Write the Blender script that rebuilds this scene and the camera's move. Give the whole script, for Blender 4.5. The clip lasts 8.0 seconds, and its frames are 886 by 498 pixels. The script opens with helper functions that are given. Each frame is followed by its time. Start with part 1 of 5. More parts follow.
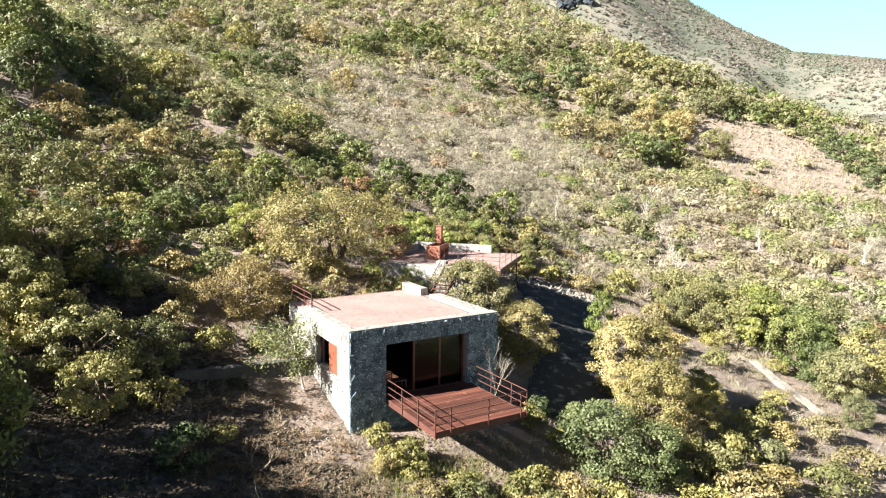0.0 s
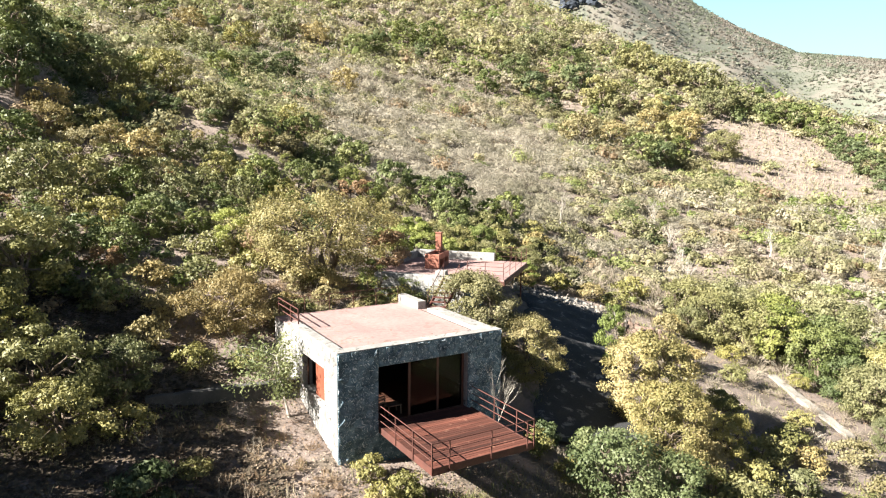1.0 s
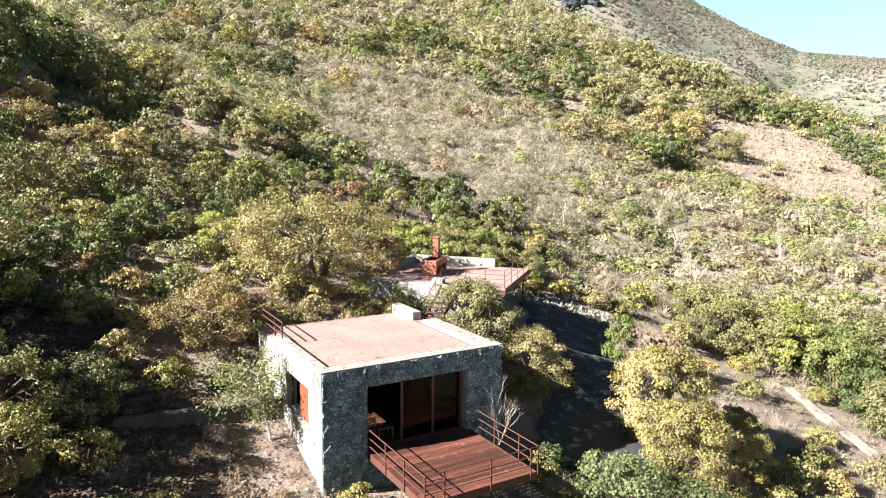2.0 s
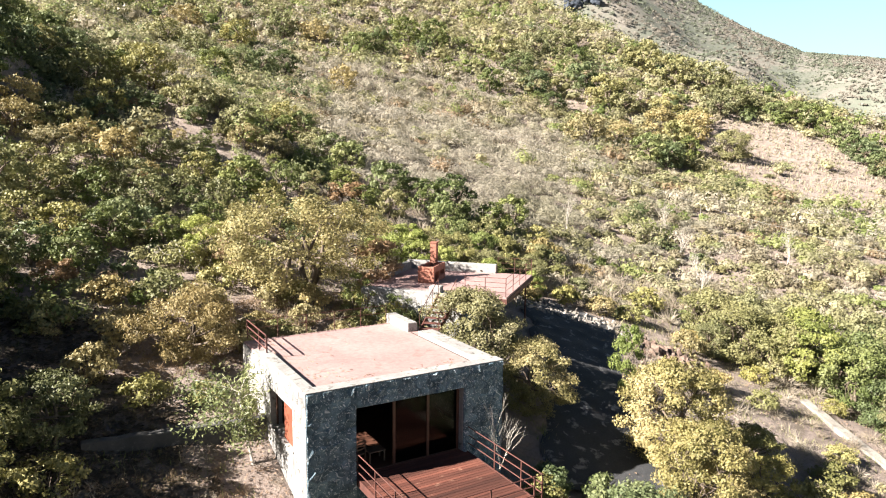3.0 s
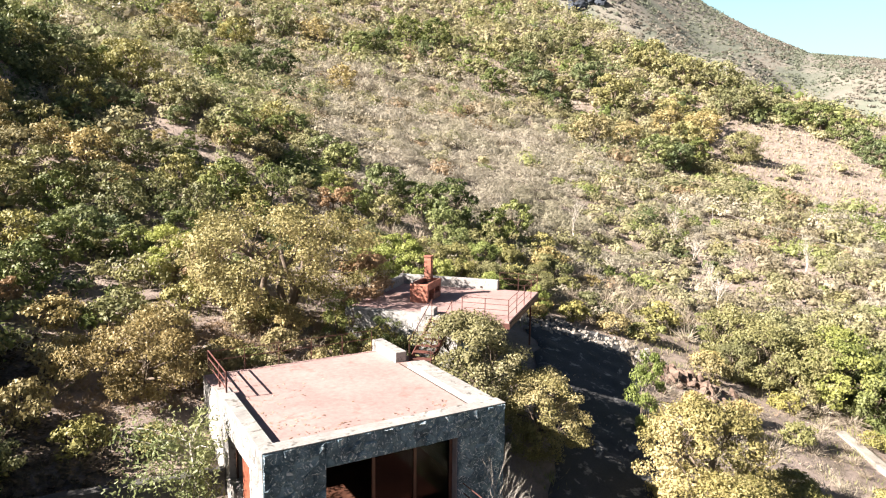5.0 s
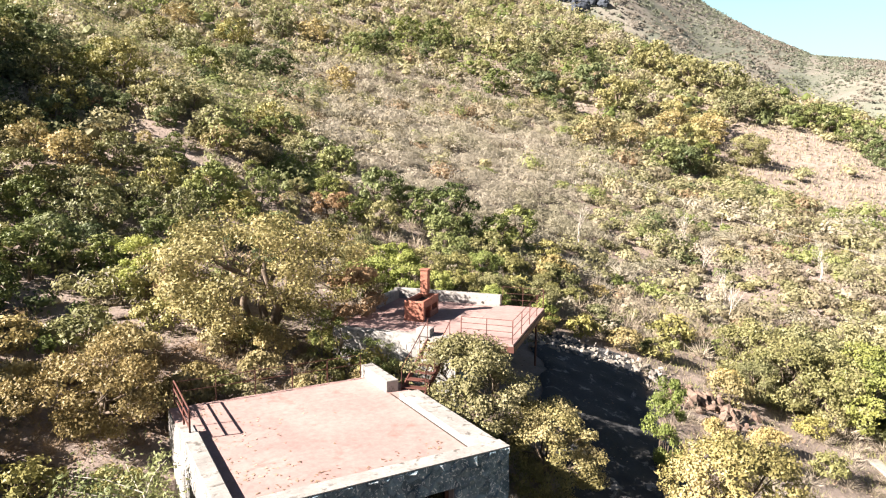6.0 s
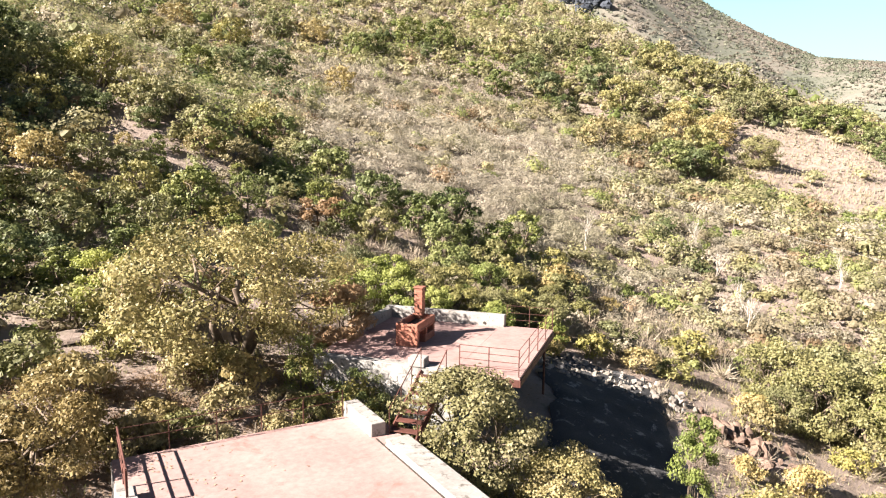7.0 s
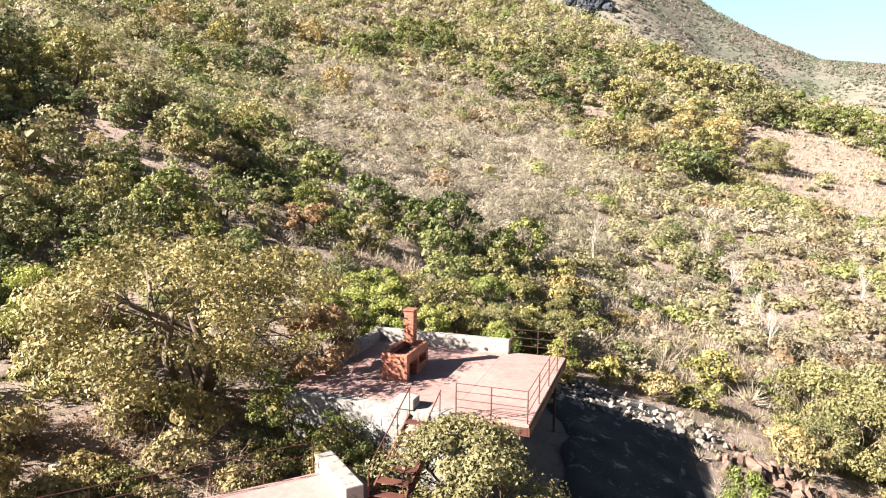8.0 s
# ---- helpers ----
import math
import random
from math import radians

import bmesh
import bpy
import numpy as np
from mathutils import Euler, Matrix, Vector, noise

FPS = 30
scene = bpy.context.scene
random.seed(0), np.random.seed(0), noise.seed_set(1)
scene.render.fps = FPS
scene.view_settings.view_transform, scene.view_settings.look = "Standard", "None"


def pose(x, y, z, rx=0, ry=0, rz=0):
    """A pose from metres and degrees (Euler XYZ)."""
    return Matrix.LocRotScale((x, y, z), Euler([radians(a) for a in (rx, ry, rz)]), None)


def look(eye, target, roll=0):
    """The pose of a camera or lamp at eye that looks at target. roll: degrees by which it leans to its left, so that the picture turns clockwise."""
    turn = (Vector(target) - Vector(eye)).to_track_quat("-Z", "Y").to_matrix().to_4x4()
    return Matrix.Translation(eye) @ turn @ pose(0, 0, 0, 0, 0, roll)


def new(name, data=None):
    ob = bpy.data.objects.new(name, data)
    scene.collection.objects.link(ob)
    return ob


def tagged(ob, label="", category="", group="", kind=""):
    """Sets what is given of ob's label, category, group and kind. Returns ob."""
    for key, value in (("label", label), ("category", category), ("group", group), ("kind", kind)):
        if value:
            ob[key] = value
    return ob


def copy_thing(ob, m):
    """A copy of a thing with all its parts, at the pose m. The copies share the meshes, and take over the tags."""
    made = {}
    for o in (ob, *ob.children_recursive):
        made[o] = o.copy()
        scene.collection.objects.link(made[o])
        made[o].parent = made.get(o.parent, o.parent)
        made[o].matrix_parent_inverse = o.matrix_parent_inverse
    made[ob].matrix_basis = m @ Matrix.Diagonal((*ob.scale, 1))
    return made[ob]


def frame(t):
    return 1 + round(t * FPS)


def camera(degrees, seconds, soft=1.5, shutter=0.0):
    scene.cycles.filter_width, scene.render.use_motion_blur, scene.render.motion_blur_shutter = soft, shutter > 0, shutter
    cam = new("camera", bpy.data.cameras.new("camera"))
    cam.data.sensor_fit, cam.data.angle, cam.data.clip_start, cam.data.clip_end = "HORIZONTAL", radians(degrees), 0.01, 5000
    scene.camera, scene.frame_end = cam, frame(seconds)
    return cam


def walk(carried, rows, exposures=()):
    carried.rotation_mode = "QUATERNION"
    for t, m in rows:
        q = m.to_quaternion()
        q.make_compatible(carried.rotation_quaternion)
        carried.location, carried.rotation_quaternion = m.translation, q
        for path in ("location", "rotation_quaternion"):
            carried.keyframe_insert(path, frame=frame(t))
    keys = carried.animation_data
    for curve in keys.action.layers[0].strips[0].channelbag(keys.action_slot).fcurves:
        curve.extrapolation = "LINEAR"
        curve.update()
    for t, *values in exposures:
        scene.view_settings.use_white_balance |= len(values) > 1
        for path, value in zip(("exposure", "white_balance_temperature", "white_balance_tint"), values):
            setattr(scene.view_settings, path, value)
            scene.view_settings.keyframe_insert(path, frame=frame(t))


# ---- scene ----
cam = camera(68.2, 8.0, soft=1.12)
PATH = [
    (0, (-10.622, -25.034, 10.385), (-9.593, -23.339, 10.122), 0.6),
    (0.5, (-9.815, -23.854, 10.447), (-8.789, -22.157, 10.186), 0.6),
    (1, (-9.06, -22.769, 10.479), (-8.037, -21.07, 10.219), 0.6),
    (1.5, (-8.343, -21.806, 10.486), (-7.322, -20.106, 10.227), 0.6),
    (3, (-6.517, -19.372, 10.541), (-5.503, -17.668, 10.283), 0.6),
    (3.5, (-5.983, -18.672, 10.585), (-4.972, -16.967, 10.326), 0.7),
    (4, (-5.444, -17.949, 10.634), (-4.435, -16.242, 10.375), 0.7),
    (4.5, (-4.863, -17.151, 10.659), (-3.855, -15.442, 10.402), 0.7),
    (6, (-2.627, -13.927, 10.855), (-1.626, -12.213, 10.607), 0.7),
    (6.5, (-1.721, -12.544, 10.885), (-0.722, -10.829, 10.642), 0.8),
    (7, (-0.729, -11.108, 10.963), (0.266, -9.39, 10.722), 0.7),
    (7.5, (0.271, -9.582, 10.996), (1.265, -7.862, 10.76), 0.7),
    (8, (1.358, -7.953, 10.968), (2.35, -6.232, 10.736), 0.7),
]
TINT = [(0, 2.1, 6500, 7), (1.5, 2.1, 6500, 8.2), (3.5, 2.1, 6560, 11.5), (4.5, 2.1, 6640, 12.6), (6, 2.11, 6800, 14), (8, 2.13, 6900, 15.2)]
walk(cam, [(t, look(eye, target, roll)) for t, eye, target, roll in PATH], TINT)

# ---- sky, sun ----
SUN_WAY = Vector((1.45, -0.2, -0.92)).normalized()
world = bpy.data.worlds.new("sky")
scene.world = world
world.use_nodes = True
sky = world.node_tree.nodes.new("ShaderNodeTexSky")
sky.sky_type = "NISHITA"
sky.sun_disc = False
sky.sun_elevation = math.asin(-SUN_WAY.z)
sky.sun_rotation = math.atan2(-SUN_WAY.x, -SUN_WAY.y)
sky.altitude, sky.air_density, sky.dust_density = 1500, 1.0, 0.8
background = world.node_tree.nodes["Background"]
background.inputs["Strength"].default_value = 0.0175
world.node_tree.links.new(sky.outputs[0], background.inputs["Color"])
sun = new("sun", bpy.data.lights.new("sun", "SUN"))
sun.data.energy, sun.data.angle, sun.data.color = 5.0, radians(0.53), (1.0, 0.93, 0.85)
sun.matrix_world = look((0, 0, 60), Vector((0, 0, 60)) + SUN_WAY)

# ---- materials ----


def shader(name):
    m = bpy.data.materials.new(name)
    m.use_nodes = True
    return m, m.node_tree, m.node_tree.nodes["Principled BSDF"]


def grain(nt, scale, detail=6.0, rough=0.6, stretch=None, local=False):
    """A noise value over world (or the thing's own) coordinates."""
    if local:
        out = nt.nodes.new("ShaderNodeTexCoord").outputs["Object"]
    else:
        out = nt.nodes.new("ShaderNodeNewGeometry").outputs["Position"]
    if stretch:
        mp = nt.nodes.new("ShaderNodeMapping")
        mp.inputs["Scale"].default_value = stretch
        nt.links.new(out, mp.inputs["Vector"])
        out = mp.outputs[0]
    tex = nt.nodes.new("ShaderNodeTexNoise")
    tex.inputs["Scale"].default_value, tex.inputs["Detail"].default_value, tex.inputs["Roughness"].default_value = scale, detail, rough
    nt.links.new(out, tex.inputs["Vector"])
    return tex.outputs["Fac"]


def steps(nt, value, stops):
    ramp = nt.nodes.new("ShaderNodeValToRGB")
    while len(ramp.color_ramp.elements) < len(stops):
        ramp.color_ramp.elements.new(0.5)
    for e, (at, c) in zip(ramp.color_ramp.elements, stops):
        e.position, e.color = at, (*c, 1)
    nt.links.new(value, ramp.inputs[0])
    return ramp.outputs[0]


def mixed(nt, fac, a, b, how="MIX"):
    node = nt.nodes.new("ShaderNodeMix")
    node.data_type, node.blend_type = "RGBA", how
    for socket, v in ((node.inputs[0], fac), (node.inputs[6], a), (node.inputs[7], b)):
        if isinstance(v, (int, float)):
            socket.default_value = v
        elif isinstance(v, tuple):
            socket.default_value = (*v, 1)
        else:
            nt.links.new(v, socket)
    return node.outputs[2]


def relief(nt, bsdf, value, depth, strength=0.6):
    b = nt.nodes.new("ShaderNodeBump")
    b.inputs["Distance"].default_value, b.inputs["Strength"].default_value = depth, strength
    nt.links.new(value, b.inputs["Height"])
    nt.links.new(b.outputs[0], bsdf.inputs["Normal"])


def surface(name, dark, light, big=0.8, fine=14.0, stain=None, stain_at=(0.55, 0.7), rough=0.85, metal=0.0, depth=0.01, stretch=None, by_piece=0.0, stain_scale=2.2, warp=0.0):
    """Two tones over a large noise, a fine grain on top, stains with a shape of their own, bump."""
    m, nt, b = shader(name)
    col = steps(nt, grain(nt, big, stretch=stretch), [(0.32, dark), (0.68, light)])
    g = grain(nt, fine, 8.0, 0.7, stretch=stretch)
    col = mixed(nt, 0.55, col, steps(nt, g, [(0.3, (0.35, 0.35, 0.35)), (0.7, (0.68, 0.68, 0.68))]), "OVERLAY")
    if stain:
        field = grain(nt, stain_scale, 9.0, 0.65)
        field.node.inputs["Distortion"].default_value = warp
        spot = steps(nt, field, [(stain_at[0], (0, 0, 0)), (stain_at[1], (1, 1, 1))])
        col = mixed(nt, spot, col, stain)
    if by_piece:
        info = nt.nodes.new("ShaderNodeObjectInfo").outputs["Random"]
        tone = steps(nt, info, [(0.0, (0.5 - by_piece,) * 3), (1.0, (0.5 + by_piece,) * 3)])
        col = mixed(nt, 1.0, col, tone, "OVERLAY")
    nt.links.new(col, b.inputs["Base Color"])
    b.inputs["Roughness"].default_value, b.inputs["Metallic"].default_value = rough, metal
    relief(nt, b, g, depth)
    return m


def leafage(name, tones, patch=0.25, glow=0.3, rough=0.55, by_thing=0.0, by_plant=False):
    """Leaves: tones picked leaf by leaf, shifted plant by plant, with light shining through."""
    m, nt, b = shader(name)
    geo = nt.nodes.new("ShaderNodeNewGeometry")
    n = len(tones)
    one = steps(nt, geo.outputs["Random Per Island"], [((i + 0.5) / n, c) for i, c in enumerate(tones)])
    wide = steps(nt, grain(nt, patch, 2.0), [(0.35, tones[0]), (0.5, tones[n // 2]), (0.65, tones[-1])])
    if by_plant:
        att = nt.nodes.new("ShaderNodeAttribute")
        att.attribute_name = "plant"
        wide = steps(nt, att.outputs["Fac"], [((i + 0.5) / n, c) for i, c in enumerate(tones)])
    col = mixed(nt, 0.86 if by_plant else 0.68, one, wide)
    if by_thing:
        info = nt.nodes.new("ShaderNodeObjectInfo").outputs["Random"]
        tone = steps(nt, info, [(0.0, (0.5 - by_thing, 0.5 - by_thing * 0.8, 0.5 - by_thing * 0.5)), (1.0, (0.5 + by_thing, 0.5 + by_thing * 0.7, 0.5))])
        col = mixed(nt, 1.0, col, tone, "OVERLAY")
    nt.links.new(col, b.inputs["Base Color"])
    b.inputs["Roughness"].default_value = rough
    b.inputs["Specular IOR Level"].default_value = 0.35
    tr = nt.nodes.new("ShaderNodeBsdfTranslucent")
    nt.links.new(col, tr.inputs["Color"])
    mx = nt.nodes.new("ShaderNodeMixShader")
    mx.inputs[0].default_value = glow
    nt.links.new(b.outputs[0], mx.inputs[1])
    nt.links.new(tr.outputs[0], mx.inputs[2])
    nt.links.new(mx.outputs[0], nt.nodes["Material Output"].inputs["Surface"])
    return m


SOIL = surface("dry_soil", (0.212, 0.166, 0.141), (0.318, 0.26, 0.226), 0.25, 6.0, (0.16, 0.13, 0.1), (0.5, 0.62), 0.95, depth=0.14, stain_scale=0.8)
# Distance haze put into the mountain soil's greyed colour.
MOUNTAIN = surface("hazed_mountain_soil", (0.175, 0.16, 0.135), (0.24, 0.218, 0.185), 0.03, 0.3, (0.14, 0.152, 0.118), (0.42, 0.58), 0.95, depth=0.3, stain_scale=0.02)
# Shade deepens the dark stone's colour; pale stain stands for filtered sun and dust.
ROAD = surface("shade_dark_stone_road", (0.03, 0.033, 0.038), (0.062, 0.063, 0.066), 0.5, 10.0, (0.24, 0.235, 0.23), (0.57, 0.65), 0.95, depth=0.06, stain_scale=1.7, warp=0.3)
# Blue skylight and bright flecks of the shaded front put into stone and mortar.
STONE = surface("shade_blue_stone", (0.045, 0.088, 0.12), (0.2, 0.285, 0.335), 2.6, 15.0, (0.62, 0.67, 0.7), (0.565, 0.595), 0.7, depth=0.16, by_piece=0.15, stain_scale=3.8, warp=3.4)
MORTAR = surface("shade_blue_mortar", (0.05, 0.09, 0.12), (0.15, 0.215, 0.255), 4.0, 13.0, (0.45, 0.5, 0.52), (0.58, 0.63), 0.95, depth=0.08, stain_scale=5.0, warp=2.0)
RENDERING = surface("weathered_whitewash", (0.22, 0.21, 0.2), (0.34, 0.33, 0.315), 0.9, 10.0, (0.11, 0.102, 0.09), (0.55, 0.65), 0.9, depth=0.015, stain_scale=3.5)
# The stone again in a pale sunlit tone, for walls facing the sun.
PALE_STONE = surface("sunlit_pale_stone", (0.2, 0.195, 0.185), (0.35, 0.345, 0.33), 1.8, 9.0, (0.13, 0.125, 0.115), (0.55, 0.63), 0.9, depth=0.06, by_piece=0.14, stain_scale=4.0, warp=1.0)
SCREED = surface("pink_roof_screed", (0.285, 0.183, 0.17), (0.365, 0.248, 0.23), 0.5, 5.0, (0.22, 0.13, 0.11), (0.57, 0.72), 0.9, depth=0.004, stain_scale=0.9, warp=0.8)
CONCRETE = surface("grey_concrete", (0.2, 0.185, 0.16), (0.33, 0.305, 0.27), 1.2, 9.0, (0.13, 0.115, 0.095), (0.54, 0.68), 0.92, depth=0.03)
# Concrete with the retaining wall's tree shade put into its dark tone.
SHADED_CONCRETE = surface("shade_dark_concrete", (0.05, 0.05, 0.05), (0.11, 0.105, 0.1), 0.7, 9.0, (0.2, 0.19, 0.175), (0.58, 0.66), 0.92, depth=0.015)
DECKWOOD = surface("red_brown_decking", (0.055, 0.018, 0.012), (0.15, 0.053, 0.035), 0.9, 16.0, (0.24, 0.125, 0.085), (0.6, 0.7), 0.72, depth=0.004, stretch=(0.25, 3.0, 3.0), by_piece=0.2)
RUST = surface("rust_red_steel", (0.062, 0.024, 0.018), (0.118, 0.042, 0.031), 2.0, 25.0, (0.1, 0.042, 0.03), (0.58, 0.7), 0.7, depth=0.003)
DARKWOOD = surface("dark_stained_wood", (0.06, 0.026, 0.017), (0.11, 0.048, 0.03), 2.0, 20.0, None, rough=0.5, depth=0.002)
SHUTTER = surface("rust_red_shutter", (0.17, 0.045, 0.022), (0.24, 0.07, 0.035), 1.5, 20.0, (0.2, 0.06, 0.035), (0.6, 0.72), 0.7, depth=0.003)
# Darkness of the unlit room put into the plaster colour.
PLASTER = surface("room_shade_plaster", (0.06, 0.052, 0.045), (0.09, 0.08, 0.07), 0.8, 12.0, None, depth=0.003)
BRICKRED = surface("red_brick_paint", (0.26, 0.1, 0.065), (0.37, 0.16, 0.11), 2.5, 18.0, (0.22, 0.09, 0.06), (0.58, 0.7), 0.85, depth=0.006, by_piece=0.12)
SOOT_GAP = surface("soot_gap_black", (0.03, 0.026, 0.022), (0.06, 0.05, 0.04), 3.0, 20.0, None, depth=0.003)
BARK = surface("grey_bark", (0.1, 0.075, 0.055), (0.2, 0.16, 0.12), 3.0, 14.0, None, rough=0.95, depth=0.02)
PALEBARK = surface("pale_bark", (0.4, 0.365, 0.31), (0.56, 0.52, 0.46), 3.0, 14.0, None, rough=0.9, depth=0.01)
ROCK = surface("pale_rock", (0.17, 0.155, 0.135), (0.33, 0.3, 0.265), 1.5, 9.0, (0.2, 0.18, 0.15), (0.58, 0.7), 0.9, depth=0.02)
BROWNROCK = surface("reddish_brown_rock", (0.12, 0.08, 0.06), (0.24, 0.17, 0.135), 1.5, 9.0, (0.09, 0.065, 0.05), (0.55, 0.66), 0.92, depth=0.05)
CRAG = surface("shade_dark_crag_rock", (0.025, 0.034, 0.048), (0.075, 0.088, 0.11), 0.1, 0.7, None, rough=0.95, depth=0.8)
CABLE = surface("pale_pipe", (0.26, 0.25, 0.23), (0.34, 0.33, 0.3), 1.0, 8.0, None, rough=0.6, depth=0.002)

LEAF_DARK = leafage("dark_green_leaves", [(0.065, 0.09, 0.028), (0.13, 0.162, 0.05), (0.235, 0.257, 0.092)], by_thing=0.14, glow=0.15)
LEAF_OLIVE = leafage("olive_leaves", [(0.12, 0.126, 0.044), (0.215, 0.213, 0.08), (0.335, 0.312, 0.135)], by_thing=0.14, glow=0.15)
LEAF_GREEN = leafage("fresh_green_leaves", [(0.082, 0.113, 0.043), (0.15, 0.184, 0.078), (0.255, 0.278, 0.133)], by_thing=0.12, glow=0.25)
LEAF_YELLOW = leafage("yellow_green_leaves", [(0.11, 0.11, 0.04), (0.262, 0.24, 0.108), (0.43, 0.376, 0.22)], by_thing=0.12, glow=0.18)
LEAF_TAN = leafage("tan_autumn_leaves", [(0.17, 0.14, 0.058), (0.3, 0.254, 0.118), (0.43, 0.368, 0.2)], by_thing=0.1, glow=0.2)
LEAF_OAK = leafage("fading_oak_leaves", [(0.12, 0.112, 0.038), (0.28, 0.246, 0.096), (0.44, 0.374, 0.18)], patch=0.6, glow=0.2)
LEAF_GOLD = leafage("golden_brown_leaves", [(0.13, 0.098, 0.036), (0.26, 0.2, 0.08), (0.41, 0.335, 0.16)], patch=0.6, glow=0.2)
LEAF_LEMON = leafage("olive_yellow_leaves", [(0.135, 0.142, 0.056), (0.252, 0.248, 0.112), (0.385, 0.36, 0.195)], by_thing=0.12, glow=0.25)
LEAF_LIME = leafage("lime_leaves", [(0.146, 0.190, 0.045), (0.241, 0.286, 0.073), (0.358, 0.386, 0.134)], by_thing=0.1, glow=0.25)
LEAF_RUST = leafage("russet_leaves", [(0.26, 0.16, 0.08), (0.36, 0.23, 0.12), (0.42, 0.3, 0.18)], by_thing=0.08)
TWIG = leafage("bare_grey_twigs", [(0.187, 0.149, 0.106), (0.281, 0.238, 0.183), (0.365, 0.323, 0.255)], glow=0.0, rough=0.9)
RUSSET_TWIG = leafage("brown_dry_twigs", [(0.13, 0.08, 0.045), (0.22, 0.15, 0.09), (0.34, 0.26, 0.17)], glow=0.0, rough=0.9)
# Scrub tones lightened and glow raised to stand for haze over distance.
SCRUB_DARK = leafage("dark_scrub_leaves", [(0.094, 0.123, 0.052), (0.177, 0.209, 0.089), (0.314, 0.327, 0.162)], glow=0.36, by_plant=True)
SCRUB_OLIVE = leafage("olive_scrub_leaves", [(0.226, 0.221, 0.113), (0.311, 0.298, 0.160), (0.407, 0.380, 0.226)], glow=0.36, by_plant=True)
SCRUB_GREEN = leafage("green_scrub_leaves", [(0.147, 0.186, 0.056), (0.226, 0.266, 0.090), (0.316, 0.339, 0.136)], glow=0.36, by_plant=True)
SCRUB_YELLOW = leafage("yellow_scrub_leaves", [(0.226, 0.219, 0.099), (0.299, 0.282, 0.136), (0.379, 0.345, 0.181)], glow=0.36, by_plant=True)
SCRUB_TAN = leafage("tan_scrub_leaves", [(0.233, 0.201, 0.126), (0.321, 0.284, 0.194), (0.408, 0.369, 0.277)], glow=0.36, by_plant=True)
SCRUB_RUST = leafage("russet_scrub_leaves", [(0.226, 0.164, 0.096), (0.316, 0.234, 0.144), (0.384, 0.296, 0.194)], glow=0.36, by_plant=True)
SCRUB_GREY = leafage("grey_brush_twigs", [(0.33, 0.315, 0.215), (0.41, 0.378, 0.298), (0.475, 0.433, 0.36)], patch=0.055, glow=0.45, rough=0.9)
# Mountain brush greyed like the soil, carrying the same haze.
MOUNTAIN_DRY = leafage("hazed_dry_brush", [(0.227, 0.205, 0.169), (0.267, 0.242, 0.202), (0.305, 0.277, 0.234)], glow=0.5, by_plant=True)
MOUNTAIN_GREEN = leafage("hazed_green_brush", [(0.169, 0.192, 0.140), (0.211, 0.231, 0.169), (0.254, 0.267, 0.202)], glow=0.5, by_plant=True)
STRAW = leafage("dry_grass", [(0.234, 0.203, 0.109), (0.312, 0.281, 0.172), (0.374, 0.343, 0.234)], glow=0.25, rough=0.8)
HERB = leafage("green_weeds", [(0.136, 0.162, 0.047), (0.212, 0.238, 0.076), (0.297, 0.297, 0.128)], glow=0.3, rough=0.7)
UNDER = leafage("low_undergrowth", [(0.216, 0.194, 0.108), (0.315, 0.275, 0.184), (0.396, 0.347, 0.266)], glow=0.2, rough=0.9, patch=0.06)
LITTER = leafage("leaf_litter", [(0.15, 0.095, 0.06), (0.27, 0.19, 0.13), (0.42, 0.34, 0.26)], glow=0.0, rough=0.9)

GLASS, _nt, _b = shader("window_glass")
# Tint darkens the room seen behind the panes.
_b.inputs["Base Color"].default_value = (0.16, 0.17, 0.17, 1)
_b.inputs["Transmission Weight"].default_value, _b.inputs["Roughness"].default_value, _b.inputs["IOR"].default_value = 1.0, 0.02, 1.3

# ---- building helpers ----


def mesh_of(name, verts, faces, material):
    me = bpy.data.meshes.new(name)
    me.from_pydata([tuple(v) for v in verts], [], faces)
    me.materials.append(material)
    me.update()
    return me


def quads_mesh(name, verts, material, k=4):
    """A mesh of loose faces of k corners from an array of (n * k, 3) corners."""
    me = bpy.data.meshes.new(name)
    n = len(verts) // k
    me.vertices.add(n * k)
    me.vertices.foreach_set("co", np.asarray(verts, np.float32).ravel())
    me.loops.add(n * k)
    me.loops.foreach_set("vertex_index", np.arange(n * k, dtype=np.int32))
    me.polygons.add(n)
    me.polygons.foreach_set("loop_start", np.arange(0, n * k, k, dtype=np.int32))
    me.update(calc_edges=True)
    me.materials.append(material)
    return me


def part(name, bm, material, parent, label=""):
    if isinstance(bm, bpy.types.Mesh):
        me = bm
    else:
        me = bpy.data.meshes.new(name)
        bm.normal_update()
        bm.to_mesh(me)
        bm.free()
        me.materials.append(material)
    ob = new(name, me)
    ob.parent = parent
    return tagged(ob, label)


def box(bm, lo, hi, bevel=0.0, m=None):
    """A box between two corners, its edges rounded off by bevel."""
    c, d = [(a + b) / 2 for a, b in zip(lo, hi)], [b - a for a, b in zip(lo, hi)]
    made = bmesh.ops.create_cube(bm, size=1.0, matrix=(m or Matrix()) @ Matrix.Translation(c) @ Matrix.Diagonal((*d, 1)))
    if bevel:
        edges = list({e for v in made["verts"] for e in v.link_edges})
        bmesh.ops.bevel(bm, geom=edges, offset=bevel, segments=2, affect="EDGES", profile=0.5)
    return bm


def block(lo, hi, bevel=0.01, m=None):
    return box(bmesh.new(), lo, hi, bevel, m)


